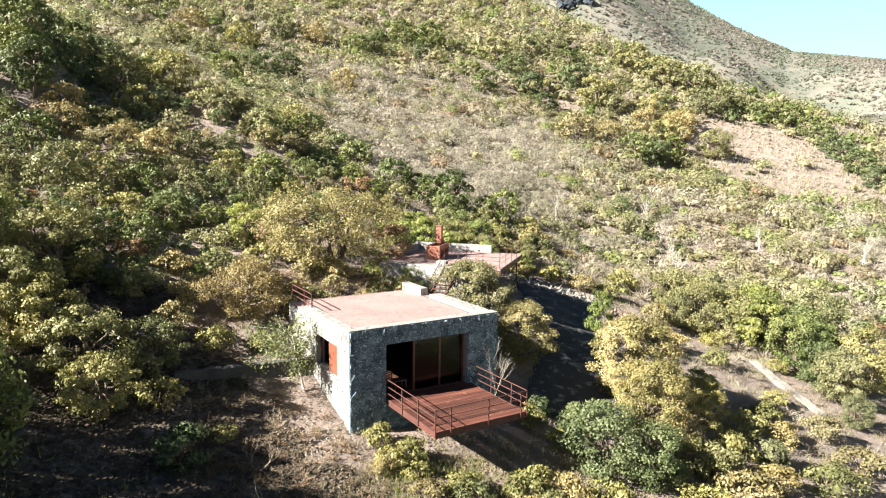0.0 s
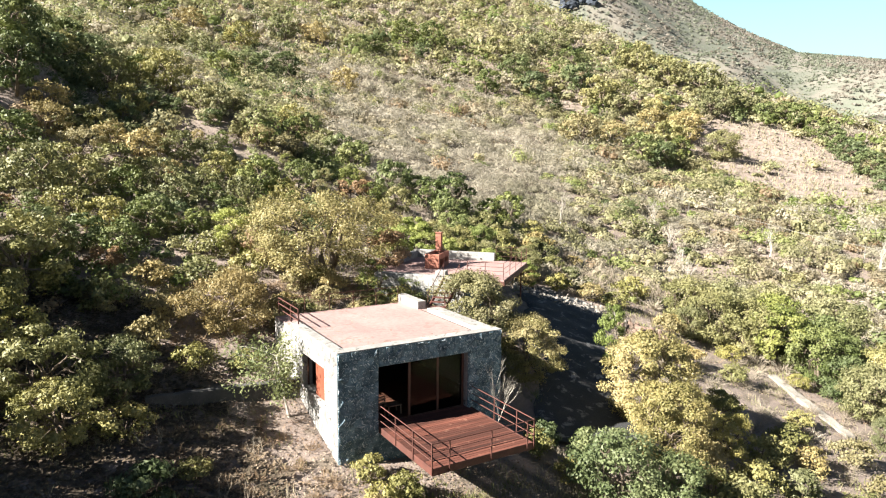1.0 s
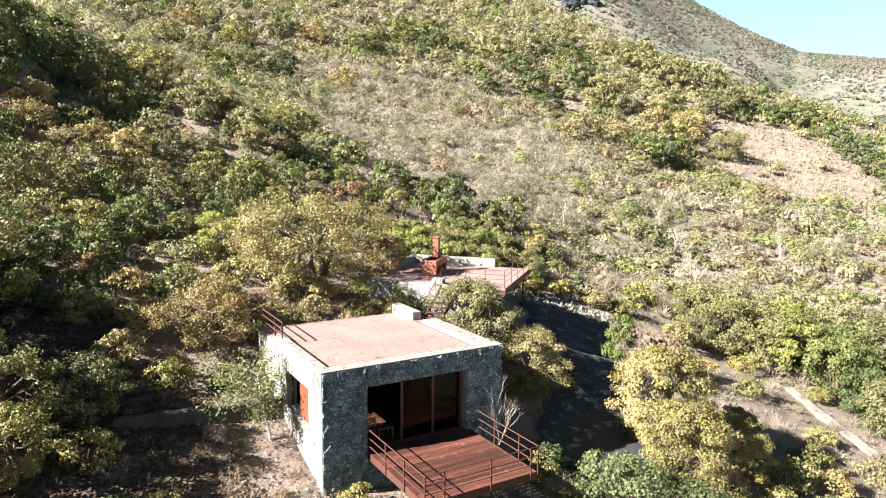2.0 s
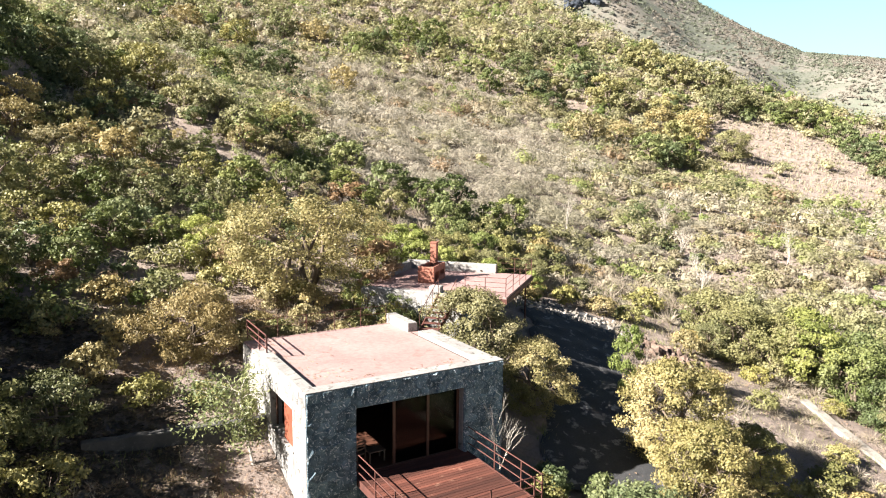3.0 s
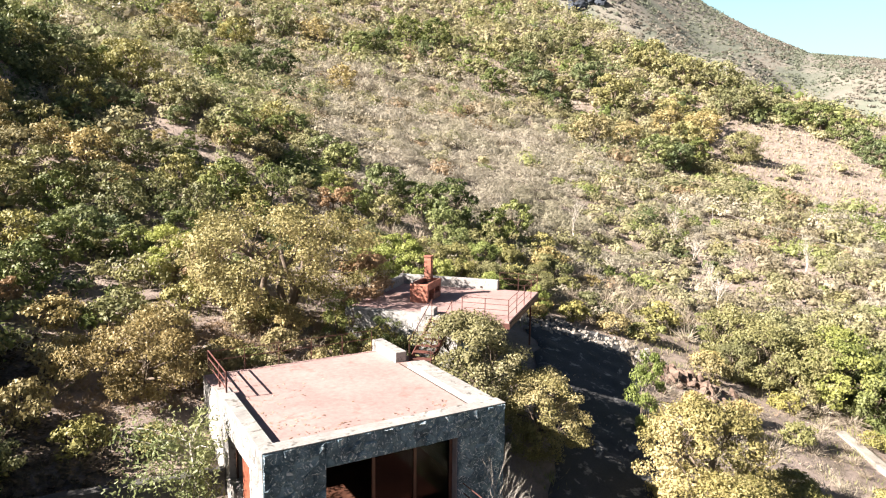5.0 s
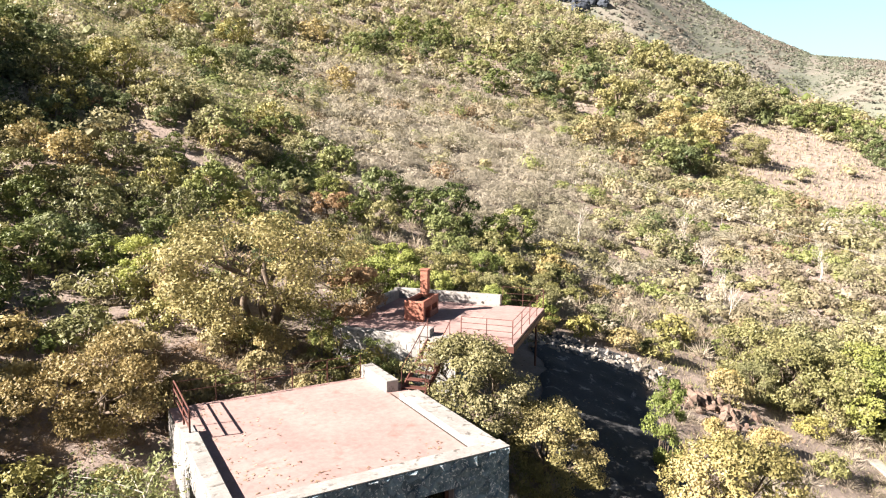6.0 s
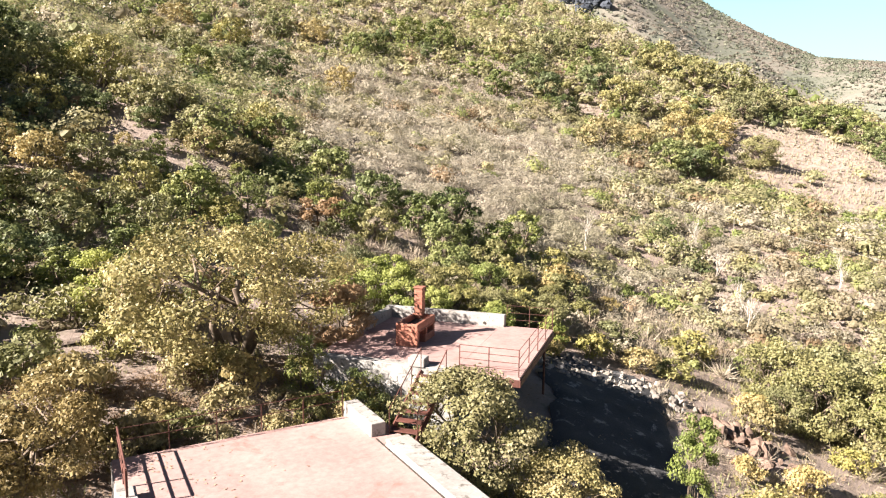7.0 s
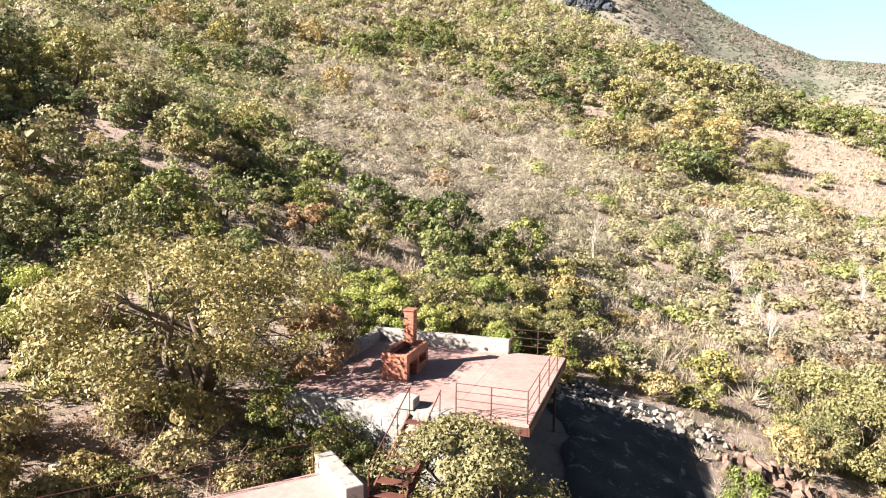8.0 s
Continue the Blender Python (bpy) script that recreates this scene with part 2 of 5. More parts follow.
def tube(bm, points, radii, sides=6, host=None, rings_too=False):
    """A tapered tube along points, closed at both ends."""
    rings = []
    for i, p in enumerate(points):
        a, b = Vector(points[max(i - 1, 0)]), Vector(points[min(i + 1, len(points) - 1)])
        q = (b - a).normalized().to_track_quat("Z", "Y").to_matrix()
        rings.append([bm.verts.new(Vector(p) + q @ Vector((radii[i] * math.cos(2 * math.pi * k / sides), radii[i] * math.sin(2 * math.pi * k / sides), 0))) for k in range(sides)])
    for r, s in zip(rings, rings[1:]):
        for k in range(sides):
            bm.faces.new((r[k], r[(k + 1) % sides], s[(k + 1) % sides], s[k]))
    bm.faces.new(rings[0][::-1])
    bm.faces.new(rings[-1])
    if host:
        v = min(host, key=lambda h: (h.co - rings[0][0].co).length_squared)
        bm.faces.new((v, rings[0][0], rings[0][1]))
    return (bm, rings) if rings_too else bm


def bar(a, b, r=0.012, sides=8):
    return tube(bmesh.new(), [a, b], [r, r], sides)


# ---- lie of the land ----
BUMPS = [(0, 0, 7, -0.58), (9, 0, 7, -1.02), (16, 6, 7, 0.95), (4, 12, 7, 1.07), (-8, 4, 7, -1.58), (27, 2, 7, -0.13), (0, 25, 16, -1.31), (25, 20, 16, 0.24),
         (20, -10, 16, -0.24), (-20, 0, 16, 1.23), (50, 30, 16, -4.31), (45, 5, 16, -1.13), (0, 60, 45, 4.09), (60, 60, 45, -2.77), (120, 60, 45, -7.4),
         (30, 110, 45, 0.17), (100, 20, 45, 2.07), (180, 80, 45, -2.78), (-40, 30, 45, -7.36), (40, -40, 45, -4.06), (60, 180, 110, -47.89), (180, 190, 110, 29.81),
         (40, 320, 110, 15.39), (220, 60, 110, -1.7)]


def smooth(a, b, v):
    t = np.clip((v - a) / (b - a), 0, 1)
    return t * t * (3 - 2 * t)


def waves(x, y, size, seed=0):
    """Cheap rolling relief between about -1 and 1."""
    out = 0.0
    for k in range(4):
        a = 0.9 + 2.1 * k + seed
        f = 2 * math.pi / size * (1 + 0.37 * k)
        out = out + np.sin(f * (x * math.cos(a) + y * math.sin(a)) + 1.7 * k + seed + 0.9 * np.sin(0.6 * f * (x * math.sin(a) - y * math.cos(a)) + k))
    return out / 4


def hill(x, y):
    z = 13.69 - 0.0934 * x + 0.3783 * y
    for a, b, s, h in BUMPS:
        z = z + h * np.exp(-((x - a) ** 2 + (y - b) ** 2) / (2 * s * s))
    far = np.hypot(x - 5, y - 5)
    z = z + waves(x, y, 27) * 0.5 * smooth(40, 120, far) + waves(x, y, 70, 2.0) * 1.5 * smooth(60, 200, far)
    return z


RIDGE_AT = [-180, -60, -10, 10, 18, 24.6, 28, 31.1, 35, 38.5, 46, 60, 90, 125, 180]
RIDGE_RISE = [0.02, 0.01, 0.02, 0.07, 0.105, 0.127, 0.137, 0.145, 0.178, 0.214, 0.31, 0.39, 0.39, 0.25, 0.02]


def brow(y):
    """Where the near hillside breaks off towards the next valley."""
    return np.interp(y, [40, 83, 92, 100, 112, 129, 151, 174, 320], [212, 191, 185, 177, 168, 163, 160, 158, 150])


def land(x, y):
    """Height of the ground: the near hillside with its spur, and the mountain behind it."""
    x, y = np.asarray(x, float), np.asarray(y, float)
    near = hill(x, y)
    over = np.logaddexp(0, (x - brow(y) - 12) / 6) * 6
    near = near - 0.75 * over
    dx, dy = x + 5, y + 15
    d, az = np.hypot(dx, dy), np.degrees(np.arctan2(dy, dx))
    top = 10 + 900 * np.interp(az, RIDGE_AT, RIDGE_RISE)
    rise = smooth(330, 900, d)
    gully = waves(x, y, 260, 1.0) * 26 + waves(x, y, 110, 3.0) * 10
    back = 5 + (top - 5) * rise * (1 - 0.5 * smooth(950, 2600, d)) + gully * smooth(380, 600, d) * (1 - smooth(560, 760, d))
    w = smooth(260, 420, np.hypot(dx * 0.95, dy * 0.8))
    # a crest west of the grey slope, steep on its shaded east side
    s = x - np.interp(y, [35, 44, 66, 92, 120, 150], [12, 9, 6, 1.5, -2.5, -7])
    crest = 3.6 * np.exp(-(s / np.where(s < 0, 9.0, 3.2)) ** 2) - 0.6 * np.exp(-(((s - 7.5) / 4.0) ** 2))
    near = near + crest * smooth(34, 52, y) * (1 - smooth(120, 165, y))
    t = x + 11.5 + 1.5 * np.sin(y * 0.2)
    near = near + 4.6 * np.exp(-(t / np.where(t < 0, 9.0, 3.2)) ** 2) * smooth(40, 52, y) * (1 - smooth(70, 84, y))
    return near * (1 - w) + back * w


def at_ground(x, y):
    return float(land(x, y))


def axis(lo, hi, step, reach, growth):
    inner = list(np.arange(lo, hi + step / 2, step))
    out, s = [], step
    p = inner[-1]
    while p < reach:
        s *= growth
        p += s
        out.append(p)
    left, s, p = [], step, inner[0]
    while p > -reach:
        s *= growth
        p -= s
        left.append(p)
    return np.array(left[::-1] + inner + out)


def in_house(x, y):
    return (x > 0.2) & (x < 7.5) & (y > 0.2) & (y < 7.9)


def build_ground():
    xs, ys = axis(-18, 40, 0.55, 3200, 1.06), axis(-20, 28, 0.55, 3200, 1.06)
    gx, gy = np.meshgrid(xs, ys)
    gz = land(gx, gy)
    near = 1 - smooth(40, 110, np.hypot(gx - 8, gy))
    gz = gz + near * (waves(gx, gy, 2.3) * 0.06 + waves(gx, gy, 6.1, 4.0) * 0.1)
    gz = np.where(in_house(gx, gy), np.minimum(gz, -1.6), gz)
    n, m = len(xs), len(ys)
    verts = np.stack([gx, gy, gz], -1).reshape(-1, 3)
    i = np.arange(n * m).reshape(m, n)
    faces = np.stack([i[:-1, :-1], i[:-1, 1:], i[1:, 1:], i[1:, :-1]], -1).reshape(-1, 4)
    me = bpy.data.meshes.new("ground")
    me.from_pydata(verts.tolist(), [], faces.tolist())
    me.materials.append(SOIL)
    me.materials.append(MOUNTAIN)
    c = verts[faces].mean(1)
    far = (np.hypot(c[:, 0] - 60, c[:, 1] - 60) > 290) | (c[:, 0] > 250)
    me.polygons.foreach_set("material_index", far.astype(np.int32))
    me.polygons.foreach_set("use_smooth", np.ones(len(faces), bool))
    return tagged(new("ground", me), "dry pinkish soil hillside with stones and scattered leaf litter", "ground", kind="structure")


build_ground()


def strip(name, line, half, lift, material, label, category, wobble=0.25, across=14, ledges=False):
    """A road or path laid over the ground along a line of plan points."""
    pts = []
    for (x0, y0), (x1, y1) in zip(line, line[1:]):
        k = max(2, int(math.hypot(x1 - x0, y1 - y0) / 0.45))
        pts += [(x0 + (x1 - x0) * i / k, y0 + (y1 - y0) * i / k) for i in range(k)]
    pts = np.array(pts + [line[-1]])
    for _ in range(30):
        pts[1:-1] = (pts[:-2] + 2 * pts[1:-1] + pts[2:]) / 4
    way = np.gradient(pts, axis=0)
    way /= np.linalg.norm(way, axis=1)[:, None]
    side = np.stack([-way[:, 1], way[:, 0]], -1)
    rows, verts = len(pts), []
    for i in range(rows):
        h = half + wobble * math.sin(i * 0.37) + wobble * 0.6 * math.sin(i * 0.93 + 1)
        for k in range(across + 1):
            s = (2 * k / across - 1)
            x, y = pts[i] + side[i] * s * h
            rut = (0.13 * ((i / 4.0 + 0.15 * math.sin(k)) % 1.0) - 0.06 if ledges else 0.0)
            edge = -0.12 if k in (0, across) else 0.0
            verts.append((x, y, at_ground(x, y) + lift + rut + edge + 0.02 * math.sin(i * 1.9 + k)))
    w = across + 1
    faces = [(i * w + k, i * w + k + 1, (i + 1) * w + k + 1, (i + 1) * w + k) for i in range(rows - 1) for k in range(across)]
    me = mesh_of(name, verts, faces, material)
    me.polygons.foreach_set("use_smooth", np.ones(len(faces), bool))
    return tagged(new(name, me), label, category, kind="structure")


strip("road", [(22.3, 13.2), (20.5, 10.5), (18, 7), (14.8, 2.5), (12.6, -1.2), (12.2, -2.3)], 2.8, 0.16, ROAD, "dark rutted stone driveway beside the stone house, shade and sun streaks in its colour", "road", ledges=True)
strip("path", [(-22, 13.5), (-12, 15.5), (-3, 16.3), (1, 17.5), (6, 21)], 0.6, 0.16, SOIL, "pale trodden footpath between the trees", "path", 0.1, 8)

# ---- stone masonry ----


def clip(poly, a, b, c):
    """The piece of a polygon where a x + b y <= c."""
    out = []
    for (x0, y0), (x1, y1) in zip(poly, poly[1:] + poly[:1]):
        d0, d1 = a * x0 + b * y0 - c, a * x1 + b * y1 - c
        if d0 <= 0:
            out.append((x0, y0))
        if d0 * d1 < 0:
            t = d0 / (d0 - d1)
            out.append((x0 + (x1 - x0) * t, y0 + (y1 - y0) * t))
    return out


def rubble(parent, rects, m, rng, material, size=(0.36, 0.3), gap=0.004, rough=0.2):
    """Irregular stones over rectangles of a wall face (plan u, v); m lays the face (u, v, outward) into place."""
    for u0, v0, u1, v1 in rects:
        nu, nv = max(1, round((u1 - u0) / size[0])), max(1, round((v1 - v0) / size[1]))
        du, dv = (u1 - u0) / nu, (v1 - v0) / nv
        seeds = [(u0 + (i + 0.5 + 0.25 * (j % 2 * 2 - 1) + rng.uniform(-0.32, 0.32)) * du, v0 + (j + 0.5 + rng.uniform(-0.3, 0.3)) * dv) for j in range(nv) for i in range(nu)]
        for a in seeds:
            poly = [(u0, v0), (u1, v0), (u1, v1), (u0, v1)]
            for b in seeds:
                if b is not a and abs(a[0] - b[0]) < 2.6 * du and abs(a[1] - b[1]) < 2.6 * dv:
                    nx, ny = b[0] - a[0], b[1] - a[1]
                    ln = math.hypot(nx, ny)
                    nx, ny = nx / ln, ny / ln
                    poly = clip(poly, nx, ny, nx * (a[0] + b[0]) / 2 + ny * (a[1] + b[1]) / 2 - gap / 2)
                    if len(poly) < 3:
                        break
            if len(poly) < 3:
                continue
            cx, cy = sum(p[0] for p in poly) / len(poly), sum(p[1] for p in poly) / len(poly)
            if max(math.hypot(p[0] - cx, p[1] - cy) for p in poly) < 0.06:
                continue
            proud = rng.uniform(0.012, 0.02 + rough * 0.18)
            tilt = (rng.uniform(-rough, rough), rng.uniform(-rough, rough))
            k = rng.uniform(0.5, 0.9)
            n = len(poly)
            verts = [m @ Vector((x, y, -0.01)) for x, y in poly] + [m @ Vector((x, y, proud * 0.6)) for x, y in poly]
            verts += [m @ Vector((cx + (x - cx) * k, cy + (y - cy) * k, proud + tilt[0] * (x - cx) + tilt[1] * (y - cy))) for x, y in poly]
            faces = [(r * n + i, r * n + (i + 1) % n, (r + 1) * n + (i + 1) % n, (r + 1) * n + i) for r in (0, 1) for i in range(n)]
            faces.append(tuple(range(2 * n, 3 * n)))
            part("stone", mesh_of("stone", verts, faces, material), material, parent)


def empty(name, label, category, m=None, group="", kind=""):
    e = new(name)
    e.empty_display_size = 0.2
    if m:
        e.matrix_world = m
    return tagged(e, label, category, group, kind)


# ---- the stone house ----
W, D, ROOF, TOP = 7.7, 8.0, 3.03, 3.23
OX0, OX1, OTOP = 1.72, 5.97, 2.45
WY0, WY1, WZ0, WZ1 = 1.38, 4.0, 0.8, 2.25
FOOT = -3.0
house = empty("house", "single-storey grey rubble-stone house with a flat pink roof", "house")
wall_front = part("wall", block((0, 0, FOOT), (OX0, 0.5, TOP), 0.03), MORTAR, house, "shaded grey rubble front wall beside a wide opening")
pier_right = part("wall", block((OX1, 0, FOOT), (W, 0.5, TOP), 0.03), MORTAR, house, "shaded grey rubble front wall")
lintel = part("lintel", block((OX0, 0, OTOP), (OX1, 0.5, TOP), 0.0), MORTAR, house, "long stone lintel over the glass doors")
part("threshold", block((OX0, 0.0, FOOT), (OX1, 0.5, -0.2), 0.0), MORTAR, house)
# Sunny side walls: sunlight put into a paler backing than the front's.
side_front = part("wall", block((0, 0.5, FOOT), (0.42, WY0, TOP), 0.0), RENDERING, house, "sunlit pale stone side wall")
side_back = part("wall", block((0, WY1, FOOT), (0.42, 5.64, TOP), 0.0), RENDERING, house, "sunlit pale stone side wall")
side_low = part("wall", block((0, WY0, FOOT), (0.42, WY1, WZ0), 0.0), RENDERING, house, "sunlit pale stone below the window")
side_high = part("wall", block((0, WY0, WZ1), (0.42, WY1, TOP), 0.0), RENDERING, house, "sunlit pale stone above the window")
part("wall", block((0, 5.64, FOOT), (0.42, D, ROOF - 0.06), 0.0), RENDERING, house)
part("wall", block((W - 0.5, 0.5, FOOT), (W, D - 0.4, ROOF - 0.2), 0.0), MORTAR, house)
part("wall", block((0.42, D - 0.4, FOOT), (W, D, ROOF - 0.2), 0.0), MORTAR, house)
bm = bmesh.new()
box(bm, (W - 0.75, 0.5, ROOF - 0.2), (W, 5.35, TOP), 0.03)
part("parapet", bm, RENDERING, house, "broad whitewashed parapet along the roof edge")
bm = bmesh.new()
box(bm, (6.82, 6.05, ROOF - 0.2), (7.3, 8.3, 3.44), 0.03)
part("parapet", bm, RENDERING, house, "raised whitewashed stub of parapet")
bm = block((0.42, 0.5, ROOF - 0.18), (W - 0.75, D, ROOF), 0.0)
box(bm, (W - 0.75, 5.35, ROOF - 0.18), (W, D - 0.02, ROOF - 0.004), 0.0)
box(bm, (0.03, 5.66, ROOF - 0.06), (0.42, D, ROOF - 0.003), 0.0)
part("roof", bm, SCREED, house, "flat pink screeded roof with dark leaf stains")
# Dark floor and lining stand in for the room's shade.
part("floor", block((0.42, 0.5, -0.2), (W - 0.5, D - 0.4, -0.01), 0.0), DARKWOOD, house)
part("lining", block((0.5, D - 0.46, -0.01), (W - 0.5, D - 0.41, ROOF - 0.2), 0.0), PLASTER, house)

# Flat strip on the roof with the gap's darkness put into its colour.
part("gutter", block((W - 0.81, 0.52, ROOF + 0.001), (W - 0.752, 5.9, ROOF + 0.006), 0.0), SOOT_GAP, house, "narrow gutter between roof and parapet, its dark gap drawn as a strip")

cope = bmesh.new()
box(cope, (-0.02, -0.025, TOP), (W + 0.02, 0.5, TOP + 0.035), 0.012)
box(cope, (-0.02, 0.5, TOP), (0.42, 5.66, TOP + 0.03), 0.012)
part("coping", cope, RENDERING, house, "pale worn coping")

# sliding doors in the wide opening
door = part("sliding_door", bmesh.new(), DARKWOOD, house, "dark wooden sliding glass doors")
frame_bm = bmesh.new()
for x in (OX0 + 0.03, 3.28, 4.64, OX1 - 0.07):
    box(frame_bm, (x - 0.05, 0.3, 0), (x + 0.05, 0.38, OTOP - 0.06), 0.006)
box(frame_bm, (OX0, 0.28, OTOP - 0.08), (OX1, 0.42, OTOP), 0.0)
box(frame_bm, (OX0, 0.28, -0.01), (OX1, 0.42, 0.03), 0.0)
part("door_frame", frame_bm, DARKWOOD, door)
for x0, x1 in ((3.33, 4.59), (4.69, 5.85)):
    pane = part("pane", block((x0, 0.335, 0.03), (x1, 0.343, OTOP - 0.08), 0.0), GLASS, door, "dark clear glass")
    pane.visible_shadow = False
part("door_trim", block((OX1 - 0.02, 0.04, 0), (OX1 + 0.02, 0.3, OTOP), 0.004), RENDERING, door, "pale jamb strip")

# side window with a red shutter
window = part("window", bmesh.new(), DARKWOOD, house, "side window with a rust-red shutter half drawn")
part("shutter", block((0.08, WY0 + 0.02, WZ0 + 0.01), (0.14, 2.6, WZ1 - 0.01), 0.006), SHUTTER, window, "rust-red shutter")
part("sill", block((-0.05, WY0 - 0.08, WZ0 - 0.06), (0.3, WY1 + 0.08, WZ0 - 0.002), 0.01), RENDERING, window)
for y in (2.6, WY1 - 0.08):
    part("window_frame", block((0.2, y, WZ0), (0.26, y + 0.08, WZ1), 0.0), DARKWOOD, window)

# ---- deck ----
DX0, DX1, DY = 1.72, 6.15, -4.25
deck = empty("deck", "red-brown timber deck cantilevered in front of the glass doors", "deck")
boards = 30
step_y = (0.28 - DY) / boards
for i in range(boards):
    y0 = DY + i * step_y
    part("plank", block((DX0 + 0.06, y0 + 0.006, -0.035), (DX1 - 0.06, y0 + step_y - 0.006, 0.0), 0.004), DECKWOOD, deck)
part("fascia", block((DX0, DY - 0.04, -0.26), (DX0 + 0.055, 0.0, 0.012), 0.006), RUST, deck, "rust-red steel channel")
part("fascia", block((DX1 - 0.055, DY - 0.04, -0.26), (DX1, 0.0, 0.012), 0.006), RUST, deck, "rust-red steel channel")
part("fascia", block((DX0 + 0.056, DY - 0.04, -0.26), (DX1 - 0.056, DY + 0.004, 0.012), 0.006), RUST, deck, "rust-red steel channel")
for x in (2.7, 3.9, 5.1):
    part("joist", block((x - 0.05, DY + 0.01, -0.25), (x + 0.05, -0.01, -0.04), 0.0), RUST, deck)


def railing(thing, a, b, z, height, posts, bars=(1.0, 0.66, 0.33), post_r=0.022, bar_r=0.019, drop=0.0):
    """Posts and horizontal bars between two plan points."""
    for s in posts:
        x, y = a[0] + (b[0] - a[0]) * s, a[1] + (b[1] - a[1]) * s
        part("post", block((x - post_r, y - post_r, z - drop), (x + post_r, y + post_r, z + height), 0.003), RUST, thing)
    for f in bars:
        part("bar", bar((a[0], a[1], z + height * f), (b[0], b[1], z + height * f), bar_r), RUST, thing)


deck_rail = empty("deck_railing", "thin rust-red steel railing with horizontal bars round the deck", "railing")
railing(deck_rail, (DX0 - 0.02, 0.0), (DX0 - 0.02, DY - 0.06), 0, 0.92, (0.36, 0.68, 1.0), drop=0.2)
railing(deck_rail, (DX0 - 0.02, DY - 0.06), (DX1 + 0.02, DY - 0.06), 0, 0.92, (0.16, 0.56, 0.93), drop=0.2)
railing(deck_rail, (DX1 + 0.02, DY - 0.06), (DX1 + 0.02, 0.0), 0, 0.92, (0.0, 0.25, 0.6), drop=0.2)

# ---- roof railing ----
roof_rail = empty("roof_railing", "rust-red steel railing on the back corner of the roof", "railing")
railing(roof_rail, (0.2, 5.1), (0.2, 8.0), TOP - 0.1, 0.8, (0.0, 0.36, 1.0), post_r=0.026, bar_r=0.026)
railing(roof_rail, (0.2, 8.0), (6.7, 8.05), ROOF, 0.85, (0.2, 0.4, 0.6, 0.8, 1.0), (1.0, 0.6), post_r=0.014, bar_r=0.012)

# ---- upper terrace ----
TZ = 4.17
TERRACE = pose(12.0, 5.7, 0, 0, 0, 41.5)
terrace = empty("terrace_building", "stone building with a flat pink roof terrace beside the trees", "building", TERRACE)
terrace_wall = part("wall", block((0, 2.25, -2), (0.45, 7.7, TZ), 0.03), RENDERING, terrace, "mottled grey and white rubble wall")
part("wall", block((0.45, 2.25, -2), (7.0, 2.7, TZ - 0.25), 0.0), MORTAR, terrace)
part("wall", block((6.55, 2.7, -2), (7.0, 7.7, TZ - 0.25), 0.0), MORTAR, terrace)
part("wall", block((0.45, 7.25, -2), (6.55, 7.7, TZ - 0.25), 0.0), MORTAR, terrace)
part("roof", block((0.46, 2.3, TZ - 0.25), (6.98, 7.7, TZ), 0.0), SCREED, terrace, "flat pink terrace floor")
part("balcony", block((0.0, 0.0, TZ - 0.1), (7.0, 2.3, TZ - 0.004), 0.01), SCREED, terrace, "pink cantilevered balcony floor")
bm = bmesh.new()
box(bm, (-0.03, -0.03, TZ - 0.34), (7.03, 0.03, TZ - 0.1), 0.008)
box(bm, (-0.03, 0.03, TZ - 0.34), (0.03, 2.24, TZ - 0.1), 0.008)
box(bm, (6.97, 0.03, TZ - 0.34), (7.03, 2.24, TZ - 0.1), 0.008)
part("edge_beam", bm, RUST, terrace, "dark steel edge beam")
for u in (1.7, 3.5, 5.3):
    part("joist", block((u - 0.05, 0.03, TZ - 0.33), (u + 0.05, 2.24, TZ - 0.1), 0.0), RUST, terrace)
part("post", bar((6.6, 0.3, -0.5), (6.6, 0.3, TZ - 0.3), 0.05), RUST, terrace)
bm = block((6.7, 2.1, TZ - 0.25), (7.02, 7.72, TZ + 0.52), 0.03)
part("parapet", bm, RENDERING, terrace, "whitewashed parapet with small drain holes")
part("parapet", block((3.2, 7.4, TZ - 0.1), (6.7, 7.72, TZ + 0.45), 0.03), RENDERING, terrace)
part("parapet", block((-0.06, 3.35, TZ - 0.02), (0.46, 3.95, TZ + 0.3), 0.03), RENDERING, terrace, "whitewashed end pier")
# Black plugs stand for the dark inside of the drain holes.
for v in (3.0, 5.6):
    part("drain", bar((6.66, v, TZ + 0.12), (6.72, v, TZ + 0.12), 0.06), SOOT_GAP, terrace)
terrace_rail = empty("terrace_railing", "thin rust-red steel railing round the balcony", "railing", TERRACE)
railing(terrace_rail, (0.03, 2.1), (0.03, 0.05), TZ, 0.92, (0.0, 0.5, 1.0), (1.0, 0.75, 0.5, 0.25), post_r=0.016, bar_r=0.012)
railing(terrace_rail, (0.03, 0.05), (6.95, 0.05), TZ, 0.92, (0.25, 0.5, 0.75, 1.0), (1.0, 0.66, 0.33), post_r=0.016, bar_r=0.012)
railing(terrace_rail, (6.95, 0.05), (6.95, 2.05), TZ, 0.92, (0.5, 1.0), (1.0, 0.66, 0.33), post_r=0.012, bar_r=0.008)

